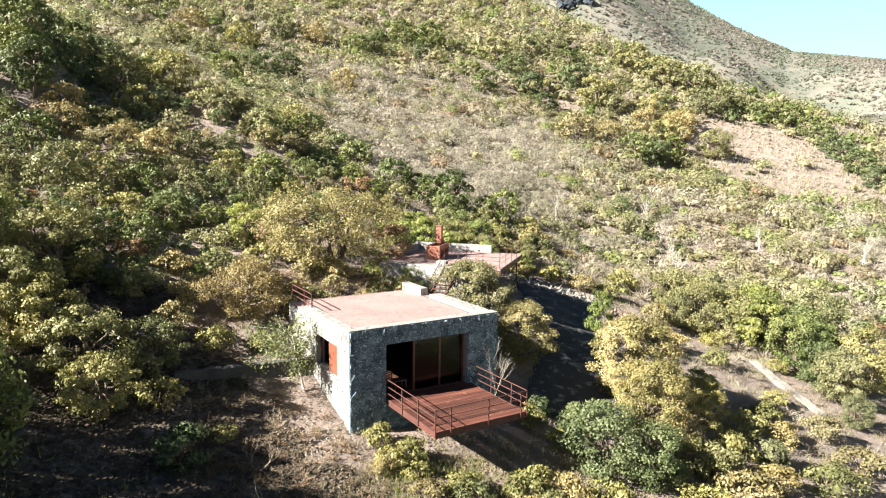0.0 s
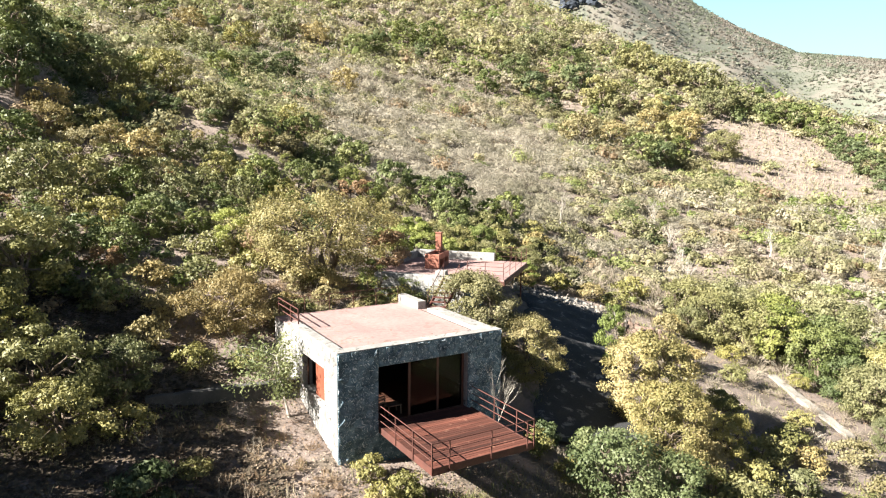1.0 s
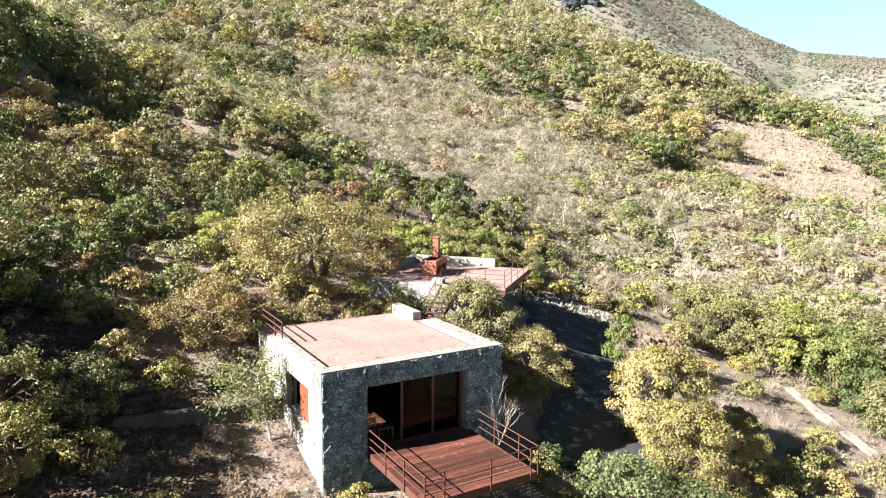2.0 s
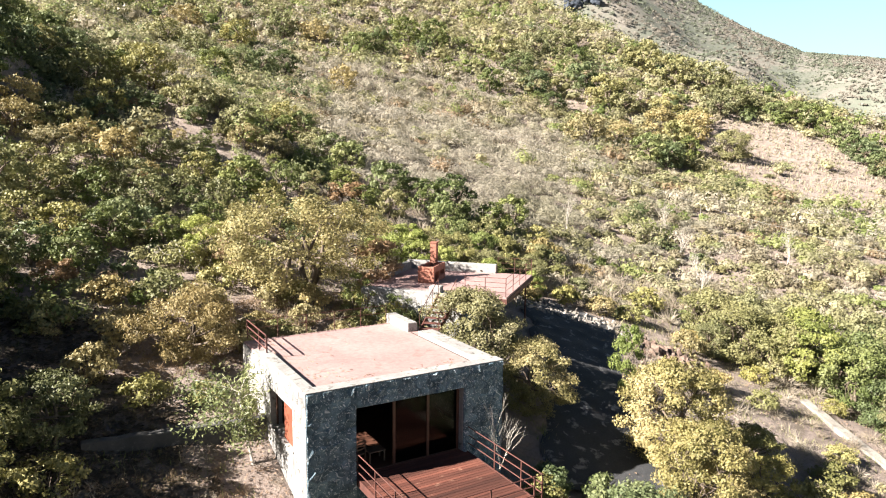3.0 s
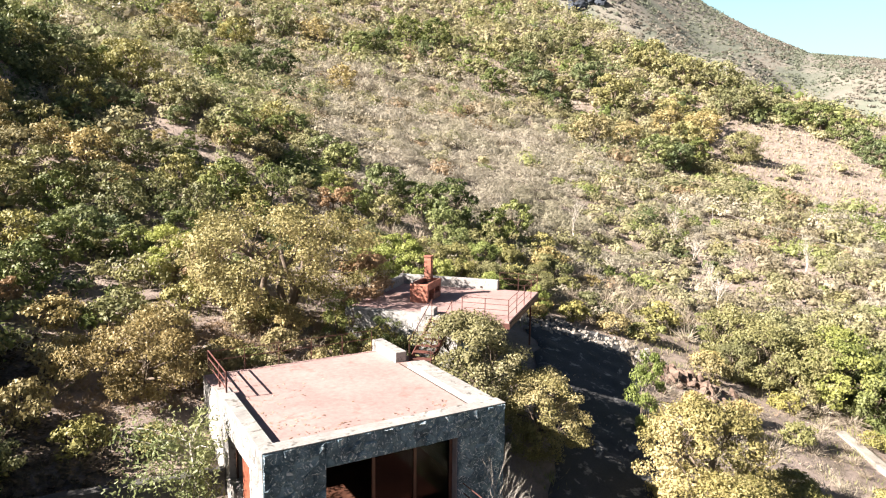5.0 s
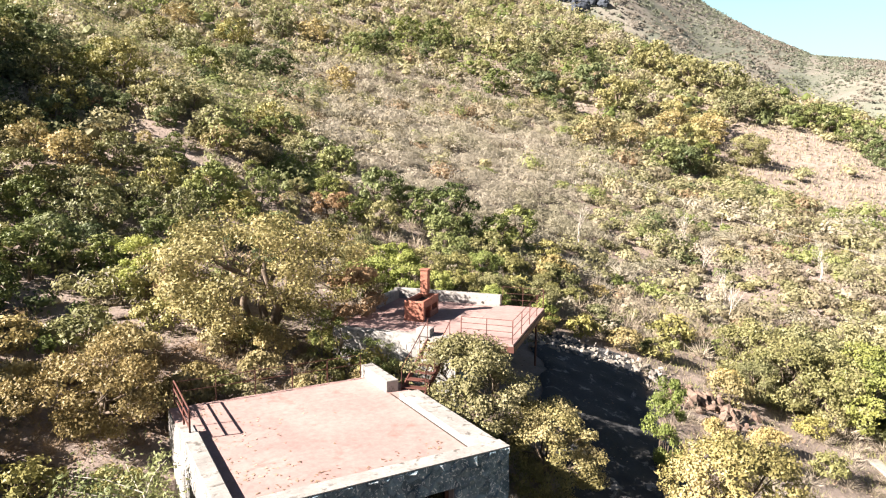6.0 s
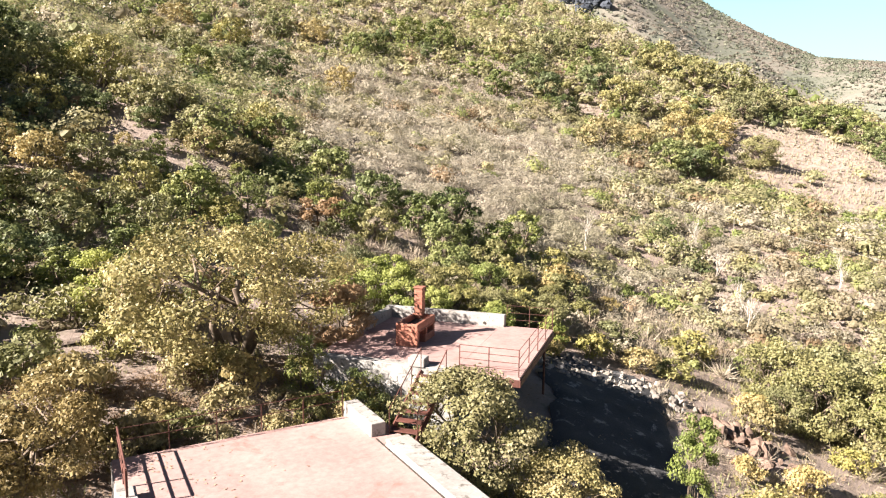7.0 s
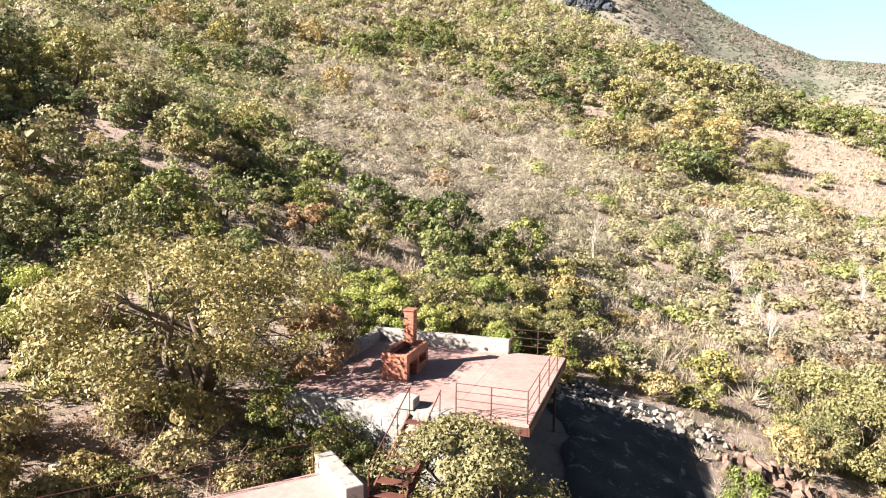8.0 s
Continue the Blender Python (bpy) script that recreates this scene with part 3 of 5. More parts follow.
# brick oven with a chimney
oven = empty("brick_oven", "red brick garden oven and grill with a tall chimney", "oven", TERRACE @ pose(2.2, 4.45, TZ))
for lo, hi in (((0, 0, 0), (0.22, 0.9, 0.58)), ((0.22, 0.6, 0), (1.3, 0.9, 0.58)), ((0.9, 0, 0), (2.0, 0.59, 0.3)), ((1.0, 0, 0.3), (1.12, 0.6, 0.58)), ((1.78, 0, 0.3), (2.0, 0.6, 0.58))):
    part("pier", block(lo, hi, 0.012), BRICKRED, oven)
for lo, hi in (((0, 0, 0.62), (2.0, 0.12, 0.9)), ((0, 0.12, 0.62), (0.14, 0.78, 0.9)), ((1.86, 0.12, 0.62), (2.0, 0.78, 0.9)), ((0, 0.78, 0.62), (2.0, 0.9, 0.9))):
    part("rim", block(lo, hi, 0.012), BRICKRED, oven)
part("grate", block((0.14, 0.12, 0.66), (1.86, 0.78, 0.7), 0.0), SOOT_GAP, oven, "sooty grill floor")
part("counter", block((-0.02, -0.02, 0.58), (2.02, 0.92, 0.62), 0.006), BRICKRED, oven)
chimney = part("chimney", block((1.64, 0.44, 0.88), (1.94, 0.74, 2.0), 0.0), BRICKRED, oven, "square red brick chimney")
for i in range(13):
    o = 0.006 * (i % 2)
    part("brick_course", block((1.62 - o, 0.42 - o, 0.9 + i * 0.085), (1.96 + o, 0.76 + o, 0.98 + i * 0.085), 0.006), BRICKRED, chimney)
part("cap", block((1.58, 0.38, 2.0), (2.0, 0.8, 2.05), 0.008), BRICKRED, oven)

# steel stair from the roof to the terrace
stair = empty("stair", "rust-red steel stair between the roof and the terrace", "stairs")
s0, s1 = Vector((7.75, 5.75, ROOF)), Vector((9.75, 7.55, TZ))
flat = Vector((s1.x - s0.x, s1.y - s0.y, 0))
run = flat.length
turn_m = Matrix.Translation(s0) @ Matrix.Rotation(math.atan2(flat.y, flat.x), 4, "Z")
for i in range(7):
    z = (i + 0.5) * (TZ - ROOF) / 7
    part("tread", block((i * run / 7, -0.42, z - 0.02), (i * run / 7 + 0.3, 0.42, z + 0.01), 0.004, turn_m), RUST, stair)
for v in (-0.45, 0.45):
    a, b = turn_m @ Vector((-0.1, v, -0.1)), turn_m @ Vector((run + 0.1, v, TZ - ROOF - 0.05))
    part("stringer", tube(bmesh.new(), [a, b], [0.09, 0.09], 4), RUST, stair)
    up = Vector((0, 0, 0.85))
    part("handrail", bar(a + up, b + up, 0.018), RUST, stair)
    for f in (0.02, 0.35, 0.67, 0.98):
        p = a.lerp(b, f)
        part("baluster", bar(p, p + up, 0.015), RUST, stair)

# ---- walls in the garden ----


def garden_wall(name, a, b, za, zb, thick, drop, label, material=CONCRETE, bumps=0.02):
    """A low wall with an uneven top between two plan points."""
    rng = random.Random(5)
    n = max(4, int(math.hypot(b[0] - a[0], b[1] - a[1]) / 0.35))
    way = Vector((b[0] - a[0], b[1] - a[1], 0)).normalized()
    off = Vector((-way.y, way.x, 0)) * thick / 2
    bm, rows = bmesh.new(), []
    for i in range(n + 1):
        f = i / n
        p = Vector((a[0] + (b[0] - a[0]) * f, a[1] + (b[1] - a[1]) * f, za + (zb - za) * f + rng.uniform(-bumps, bumps)))
        lo = Vector((p.x, p.y, min(p.z, at_ground(p.x, p.y)) - drop))
        j = rng.uniform(-bumps, bumps) * way
        rows.append([bm.verts.new(q) for q in (lo - off, p - off * 1.0 - Vector((0, 0, 0.03)) + j, p - off * 0.85 + j, p + off * 0.85 + j, p + off - Vector((0, 0, 0.03)) + j, lo + off)])
    for r, s in zip(rows, rows[1:]):
        for k in range(6):
            bm.faces.new((r[k], s[k], s[(k + 1) % 6], r[(k + 1) % 6]))
    bm.faces.new(rows[0])
    bm.faces.new(rows[-1][::-1])
    bmesh.ops.recalc_face_normals(bm, faces=bm.faces)
    me = bpy.data.meshes.new(name)
    bm.to_mesh(me)
    bm.free()
    me.materials.append(material)
    return tagged(new(name, me), label, "wall", kind="structure")


garden_wall("retaining_wall", (-6.2, 5.3), (-0.05, 4.6), 0.95, 0.95, 0.35, 1.2, "low concrete retaining wall with the tree shade put into its colour", SHADED_CONCRETE)
garden_wall("road_wall", (31.35, 1.9), (28.5, -4.7), -3.2, -4.35, 0.6, 0.8, "low weathered concrete wall stepping down the slope")
garden_wall("road_wall_lower", (29.0, -5.2), (27.4, -12.5), -5.2, -6.8, 0.5, 0.8, "low weathered concrete kerb wall on the slope")
garden_wall("garden_block", (0.7, 11.3), (1.8, 12.1), 3.2, 3.2, 0.3, 0.3, "grey concrete garden block among dry leaves")

# ---- furniture behind the doors ----


def chair(m):
    c = empty("chair", "small pale wooden chair just inside the open door", "chair", m)
    part("seat", block((-0.22, -0.22, 0.42), (0.22, 0.22, 0.46), 0.008), STRAWWOOD, c)
    for x in (-0.2, 0.2):
        for y, h in ((-0.2, 0.42), (0.2, 0.9)):
            part("leg", block((x - 0.02, y - 0.02, 0), (x + 0.02, y + 0.02, h), 0.003), STRAWWOOD, c)
    for z in (0.6, 0.74, 0.86):
        part("slat", block((-0.18, 0.185, z), (0.18, 0.215, z + 0.06), 0.004), STRAWWOOD, c)
    return c


STRAWWOOD = surface("pale_wood", (0.15, 0.09, 0.055), (0.24, 0.155, 0.1), 2.0, 18.0, None, rough=0.6, depth=0.002)
chair(pose(2.15, 0.95, -0.01, 0, 0, 200))
table = empty("low_table", "low pale wooden table inside the doorway", "table", pose(2.85, 1.0, -0.01))
part("tabletop", block((-0.32, -0.24, 0.38), (0.32, 0.24, 0.42), 0.006), STRAWWOOD, table)
for x in (-0.28, 0.28):
    for y in (-0.2, 0.2):
        part("leg", block((x - 0.025, y - 0.025, 0), (x + 0.025, y + 0.025, 0.38), 0.003), STRAWWOOD, table)

# ---- pipe line across the hillside ----
line_a, line_b = Vector((62.4, 105.4, 0)), Vector((80.0, 12.0, 0))
pts = []
for i in range(25):
    p = line_a.lerp(line_b, i / 24)
    pts.append((p.x, p.y, at_ground(p.x, p.y) + 2.3 + 0.1 * math.sin(i * 2.1)))
pipe = empty("pipe_line", "thin pale pipe on slender posts across the hillside", "pipe")
part("pipe", tube(bmesh.new(), pts, [0.016] * 25, 6), CABLE, pipe)
for i in range(1, 25, 3):
    x, y, z = pts[i]
    part("post", bar((x, y, at_ground(x, y) - 0.2), (x, y, z), 0.035, 6), CABLE, pipe)

# ---- plants ----


def blades(centres, size, rng, up=0.5, long=1.6, out=None):
    """Leaf-shaped triangles at the centres, turned outwards where a way out is given, else at random with a leaning towards the sky."""
    n = len(centres)
    nrm = rng.normal(size=(n, 3))
    if out is None:
        nrm[:, 2] = np.abs(nrm[:, 2]) + up
    else:
        nrm = nrm * 0.68 + out + np.array([0, 0, 0.25])
    nrm /= np.linalg.norm(nrm, axis=1)[:, None]
    t = np.cross(nrm, rng.normal(size=(n, 3)))
    t /= np.linalg.norm(t, axis=1)[:, None] + 1e-9
    b = np.cross(nrm, t)
    s = (size * 1.2 * rng.uniform(0.6, 1.35, n))[:, None]
    t, b = t * s * long * 0.5, b * s * 0.5
    return np.stack([centres - t, centres + t * 0.5 + b, centres + t * 0.7 - b], 1).reshape(-1, 3)


def slivers(bases, ways, width, rng):
    """Thin upright quads (twigs, grass) from their bases along their ways."""
    n = len(bases)
    side = np.cross(ways, rng.normal(size=(n, 3)))
    side /= np.linalg.norm(side, axis=1)[:, None] + 1e-9
    w = (width * rng.uniform(0.6, 1.4, n))[:, None]
    return np.stack([bases - side * w / 2, bases + side * w / 2, bases + ways], 1).reshape(-1, 3)


def grow(seed, height, radius, clumps, leaves, leaf, trunk=0.12, low=0.25, stems=1, spread=0.34, lobes=0.0, twigs=1):
    """Meshes of a trunk with limbs and of a crown of leaf clumps with gaps."""
    rng = np.random.default_rng(seed)
    bm = bmesh.new()
    centres = []
    mid = height * (1 + low) / 2
    for k in range(clumps):
        a = 2.399 * k + rng.uniform(-0.5, 0.5)
        zf = rng.uniform(-0.9, 1) ** 1.0
        rr = math.sqrt(max(0.0, 1 - zf * zf)) * rng.uniform(0.55, 1.0)
        lob = 1 + lobes * math.sin(3 * a + seed)
        centres.append(np.array([radius * rr * lob * math.cos(a), radius * rr * lob * math.sin(a), mid + (height - mid) * zf * 0.9]))
    bases = [np.array([rng.uniform(-0.3, 0.3), rng.uniform(-0.3, 0.3), -0.3]) * (stems > 1) + np.array([0, 0, -0.3]) * (stems == 1) for _ in range(stems)]
    tops, wood = [], []
    for b in bases:
        top = b + np.array([rng.uniform(-0.25, 0.25) * radius, rng.uniform(-0.25, 0.25) * radius, height * 0.55 + 0.3])
        bend = (b + top) / 2 + np.array([rng.uniform(-0.12, 0.12), rng.uniform(-0.12, 0.12), 0]) * radius
        own = tube(bm, [b, bend, top], [trunk, trunk * 0.8, trunk * 0.45], 7, wood or None, True)[1]
        wood += [v for ring in own for v in ring]
        tops.append((b, bend, top))
    mains = []
    for k in range(max(3, min(7, clumps // 5))):
        b, bend, top = tops[k % stems]
        a = 2.399 * k + seed
        start = bend + (top - bend) * rng.uniform(0.0, 0.8)
        end = np.array([0.6 * radius * math.cos(a), 0.6 * radius * math.sin(a), mid + (height - mid) * rng.uniform(-0.3, 0.55)])
        knee = start + (end - start) * 0.5 + rng.normal(size=3) * 0.07 * radius
        own = tube(bm, [start, knee, end], [trunk * 0.5, trunk * 0.38, trunk * 0.22], 5, wood, True)[1]
        mains.append((start, knee, end, [v for ring in own for v in ring]))
    for c in centres[::twigs]:
        start, knee, end, own = min(mains, key=lambda q: np.linalg.norm(q[2] - c))
        root = knee + (end - knee) * rng.uniform(0.1, 1.0)
        bow = root + (c - root) * 0.5 + rng.normal(size=3) * 0.05 * radius
        tube(bm, [root, bow, c], [trunk * 0.17, trunk * 0.11, trunk * 0.05], 4, own)
    me_t = bpy.data.meshes.new("trunk")
    bm.to_mesh(me_t)
    bm.free()
    me_t.polygons.foreach_set("use_smooth", np.ones(len(me_t.polygons), bool))
    per = max(6, leaves // clumps)
    pts, outs = [], []
    for c in centres:
        r = radius * spread * rng.uniform(0.7, 1.25)
        v = rng.normal(size=(per, 3))
        v /= np.linalg.norm(v, axis=1)[:, None]
        v *= (r * rng.uniform(0.15, 1.0, per) ** 0.55)[:, None]
        v[:, 2] *= 0.62
        v[:, 2] += rng.uniform(-0.1, 0.1) * r
        pts.append(c + v)
        outs.append(v / np.linalg.norm(v, axis=1)[:, None] + 0.5 * (c - np.array([0, 0, mid])) / radius)
    pts, outs = np.concatenate(pts), np.concatenate(outs)
    pts[:, 2] = np.maximum(pts[:, 2], 0.05)
    return me_t, blades(pts, leaf, rng, out=outs)


def plant(name, label, category, seed, material, group="", bark=None, **shape):
    """One tree or shrub, at the origin."""
    e = empty(name, label, category, None, group)
    trunk_me, crown = grow(seed, **shape)
    trunk_me.materials.append(bark or BARK)
    part("trunk", trunk_me, bark or BARK, e)
    part("crown", quads_mesh("crown", crown, material, 3), material, e)
    return e




def branching(seed, height, trunk, depth=4, spread=0.55, kids=3):
    """A leafless shrub or tree: stems that fork into ever thinner twigs."""
    rng = random.Random(seed)
    bm = bmesh.new()

    def fork(p, way, length, r, left, host):
        mid = p + way * length * 0.5 + Vector((rng.uniform(-1, 1), rng.uniform(-1, 1), rng.uniform(-0.3, 0.6))) * length * 0.1
        end = p + way * length
        rings = tube(bm, [p, mid, end], [r, r * 0.82, r * 0.6], 5 if left > 1 else 3, host, True)[1]
        wood = [v for ring in rings for v in ring]
        if left > 0:
            for _ in range(kids):
                q = p.lerp(end, rng.uniform(0.55, 1.0))
                w = (way + Vector((rng.uniform(-1, 1), rng.uniform(-1, 1), rng.uniform(-0.35, 0.7))) * spread * 1.3).normalized()
                fork(q, w, length * rng.uniform(0.5, 0.78), r * 0.55, left - 1, wood)

    for _ in range(kids - 1):
        w = Vector((rng.uniform(-1, 1) * spread, rng.uniform(-1, 1) * spread, 1)).normalized()
        fork(Vector((rng.uniform(-0.08, 0.08), rng.uniform(-0.08, 0.08), -0.1)), w, height * 0.42, trunk, depth, list(bm.verts)[:15])
    me = bpy.data.meshes.new("branches")
    bm.to_mesh(me)
    bm.free()
    return me


used = set()


def stand(proto, x, y, scale=1.0, turn=0.0, high=1.0, label=""):
    """A plant of that kind on the ground; the first one is the original itself."""
    m = pose(x, y, at_ground(x, y) - 0.05, 0, 0, turn) @ Matrix.Diagonal((scale, scale, scale * high, 1))
    if proto.name not in used:
        used.add(proto.name)
        proto.matrix_world = m
        ob = proto
    else:
        ob = copy_thing(proto, m)
        ob.matrix_basis = m
    if label:
        tagged(ob, label)
    return ob


oak_tan = plant("oak_tree", "wide spreading oak with tan autumn leaves and dark limbs", "tree", 3, LEAF_OAK, height=4.6, radius=4.0, clumps=105, leaves=32000, leaf=0.06, trunk=0.17, low=0.06, stems=4, spread=0.18, lobes=0.25, twigs=2)
oak_rust = plant("leafy_tree", "small russet-leaved tree beside the terrace parapet", "tree", 5, LEAF_RUST, height=3.6, radius=1.7, clumps=22, leaves=2600, leaf=0.12, trunk=0.08, low=0.1, stems=2, spread=0.32)
oak_gold = plant("oak_tree", "low oak with golden-brown leaves on dry ground", "tree", 8, LEAF_GOLD, height=3.4, radius=2.5, clumps=60, leaves=15000, leaf=0.062, trunk=0.12, low=0.08, stems=3, spread=0.22, lobes=0.15, twigs=2)
oak_yellow = plant("leafy_tree", "dense yellow-green tree beside the driveway", "tree", 12, LEAF_YELLOW, height=5.0, radius=2.25, clumps=120, leaves=26000, leaf=0.062, trunk=0.12, low=0.04, stems=2, spread=0.22, lobes=0.12, twigs=2)
oak_lemon = plant("leafy_tree", "dense olive-yellow broadleaf tree on the dry slope", "tree", 14, LEAF_LEMON, height=5.0, radius=2.4, clumps=90, leaves=10000, leaf=0.1, trunk=0.12, low=0.02, stems=2, spread=0.27)
tree_green = plant("leafy_tree", "rounded fresh-green broadleaf tree on the slope", "tree", 21, LEAF_GREEN, height=4.0, radius=2.25, clumps=80, leaves=10000, leaf=0.09, trunk=0.1, low=0.0, stems=2, spread=0.28)
tree_dark = plant("scrub_oak", "dark green scrub oak with an uneven crown", "tree", 31, LEAF_DARK, height=5.0, radius=2.6, clumps=60, leaves=8000, leaf=0.105, trunk=0.14, low=0.1, stems=2, spread=0.24)
tree_olive = plant("scrub_oak", "olive-green scrub oak with dry twigs", "tree", 37, LEAF_OLIVE, height=4.6, radius=2.5, clumps=60, leaves=8000, leaf=0.1, trunk=0.13, low=0.1, stems=3, spread=0.24)
shrub_gold = plant("shrub", "small round yellow-green shrub on dry soil", "shrub", 44, LEAF_LEMON, height=1.8, radius=1.0, clumps=18, leaves=2200, leaf=0.1, trunk=0.04, low=0.0, stems=4, spread=0.42)
shrub_green = plant("shrub", "small bright green shrub among dead grass", "shrub", 47, LEAF_GREEN, height=1.6, radius=1.1, clumps=18, leaves=2200, leaf=0.1, trunk=0.04, low=0.0, stems=4, spread=0.42)

stand(oak_tan, 4.6, 14.4, 1.25, 20, 0.92)
stand(oak_rust, 8.9, 13.6, 1.0, 40, 0.9)
stand(oak_rust, 1.8, 16.4, 0.7, 140, label="small russet-leaved tree behind the spreading oak")
stand(oak_gold, -1.9, 9.2, 0.93, 70)
stand(oak_yellow, 9.5, 5.1, 1.04, 0, 0.93)
stand(oak_yellow, 11.6, 2.8, 0.75, 130, label="smaller yellow-green tree beside the shaded driveway")
stand(oak_yellow, 15.4, -1.7, 1.0, 60)
stand(oak_yellow, 14.0, -4.3, 0.85, 200)
stand(tree_green, 9.6, -5.4, 0.85, 10)
stand(tree_green, 11.4, -6.6, 0.7, 100)
stand(tree_olive, 19.4, -2.8, 0.5, 0)
stand(tree_olive, 17.3, -4.6, 0.55, 110)
rng = random.Random(11)
for x, y, s, k in ((32.2, 9.5, 0.8, 1), (31.8, 6.9, 0.8, 1), (33.0, 5.0, 0.8, 1), (34.2, 3.4, 0.85, 3), (30.4, 7.6, 0.5, 1), (35.6, 2.2, 0.85, 2), (34.4, 0.6, 0.8, 3), (36.6, 0.2, 0.9, 2), (34.2, -1.4, 0.75, 2), (32.6, -3.4, 0.7, 1), (29.8, -6.0, 0.4, 1), (35.0, 8.0, 0.9, 1), (36.8, 5.4, 0.9, 3), (38.5, 2.6, 1.0, 2), (38.6, 7.6, 0.95, 1), (41.5, 3.6, 1.0, 1), (37.0, -3.0, 0.9, 1)):
    stand((oak_lemon, tree_green, tree_dark)[k - 1], x, y, s, rng.uniform(0, 360), 1.05)
# Most trees west of x = -13 are unseen, added to shade the ground.
for x, y, s, k in ((-11.6, 6.9, 0.8, 1), (-7.1, 5.4, 0.62, 1), (-9.3, 2.2, 0.6, 1), (-9.7, 4.4, 0.8, 1), (-12.6, 8.6, 0.85, 1), (-10.6, 12.4, 1.0, 1), (-13.5, 15.5, 0.8, 0), (-9.6, 16.2, 0.7, 1), (-16.2, -2, 0.95, 0), (-16.5, 6, 0.6, 1), (-17, 0.5, 0.9, 0), (-17, -6, 1.35, 1), (-13.8, -3.8, 0.95, 0), (-14.4, -6.6, 1.0, 0), (-20.5, -10.5, 0.9, 0), (-13.8, 0.6, 0.75, 0), (-19.5, 5.5, 0.8, 0), (-18.6, -7.5, 1.1, 0), (-19, 10.5, 0.85, 1), (-17, 13, 1.1, 0), (-22, -6.5, 1.0, 1)):
    stand(tree_dark if k == 0 else tree_olive, x, y, s, rng.uniform(0, 360))
stand(shrub_gold, 14.8, -7.4, 0.9, 0)
stand(shrub_gold, 18.6, -7.6, 0.8, 70)
stand(shrub_gold, 5.2, -7.2, 0.6, 140)
stand(shrub_green, -7.0, -1.2, 0.9, 0)
wispy = plant("feathery_shrub", "tall feathery lime-green shrub behind the terrace parapet", "shrub", 61, LEAF_LIME, "feathery shrubs behind the terrace", height=2.7, radius=0.85, clumps=34, leaves=6500, leaf=0.05, trunk=0.03, low=0.0, stems=4, spread=0.36)
for x, y, s in ((16.6, 13.6, 1.0), (14.6, 16.0, 1.0), (13.4, 17.2, 1.2), (12.4, 18.4, 1.2), (17.6, 15.2, 0.9), (13.8, 19.2, 1.2), (10.8, 18.4, 0.9), (20.6, 14.4, 0.8)):
    stand(wispy, x, y, s, rng.uniform(0, 360))
stand(wispy, 17.5, 2.9, 0.9, 0, 1.6, label="slim upright lime-green shrub beside the driveway")
lime = plant("leafy_shrub", "bright lime-green leafy shrub on the slope", "shrub", 57, LEAF_LIME, height=3.6, radius=1.9, clumps=34, leaves=8000, leaf=0.07, trunk=0.08, low=0.0, stems=3, spread=0.26)
stand(lime, 0.7, 18.6, 0.85, 0)
stand(lime, 20.4, 20.6, 0.8, 50)
for x, y, s, k in ((16.4, 17.0, 0.55, 0), (18.6, 17.0, 0.5, 1), (15.4, 19.2, 0.6, 1), (17.8, 19.8, 0.6, 0), (20.4, 17.6, 0.5, 0), (12.2, 20.8, 0.6, 1), (22.2, 16.8, 0.5, 1)):
    stand(oak_lemon if k else tree_olive, x, y, s, x * 50, label="small yellow-green leafy tree behind the terrace")
stand(oak_lemon, 124.6, 75.0, 1.7, 0, 0.85, label="large round green bush on the bare slope")
stand(shrub_green, 10.8, -2.4, 0.8, 30)
stand(shrub_green, 9.4, -1.0, 0.7, 80)
shrub_tan = plant("shrub", "low dry tan shrub among fallen leaves", "shrub", 49, LEAF_TAN, height=1.3, radius=1.0, clumps=18, leaves=1500, leaf=0.085, trunk=0.03, low=0.0, stems=4, spread=0.4)
shrub_olive = plant("shrub", "low olive shrub with thin twigs on the slope", "shrub", 50, LEAF_OLIVE, height=1.3, radius=1.0, clumps=18, leaves=1500, leaf=0.085, trunk=0.03, low=0.0, stems=4, spread=0.4)
rng = random.Random(23)
def low_shrubs(places):
    for x, y, s, k in places:
        stand(shrub_olive if k else shrub_tan, x, y, s * rng.uniform(0.85, 1.15), rng.uniform(0, 360), rng.uniform(0.8, 1.2))


# low shrubs behind the house
low_shrubs(((0.6, 9.4, 0.9, 0), (2.2, 10.2, 0.8, 1), (3.6, 10.8, 0.9, 0), (5.0, 9.4, 0.7, 0), (6.3, 9.9, 0.8, 1), (7.4, 9.4, 0.7, 0), (8.5, 8.9, 0.9, 1), (8.0, 10.0, 1.0, 1), (-0.8, 12.6, 1.0, 0), (2.6, 12.8, 0.9, 0), (7.0, 12.0, 1.0, 1), (-4.4, 11.4, 1.1, 0), (-2.0, 14.6, 1.2, 1), (0.6, 15.4, 1.2, 1), (-4.6, 14.8, 1.3, 0), (2.2, 17.6, 1.2, 1), (-0.4, 18.4, 1.4, 1), (-7.4, 12.6, 1.3, 1), (-5.6, 9.0, 1.1, 0), (1.4, 10.9, 0.7, 0), (2.9, 9.3, 0.65, 0), (4.4, 11.9, 0.8, 0), (5.7, 11.0, 0.7, 0), (-0.6, 10.6, 0.8, 0), (3.8, 13.0, 0.8, 1)))
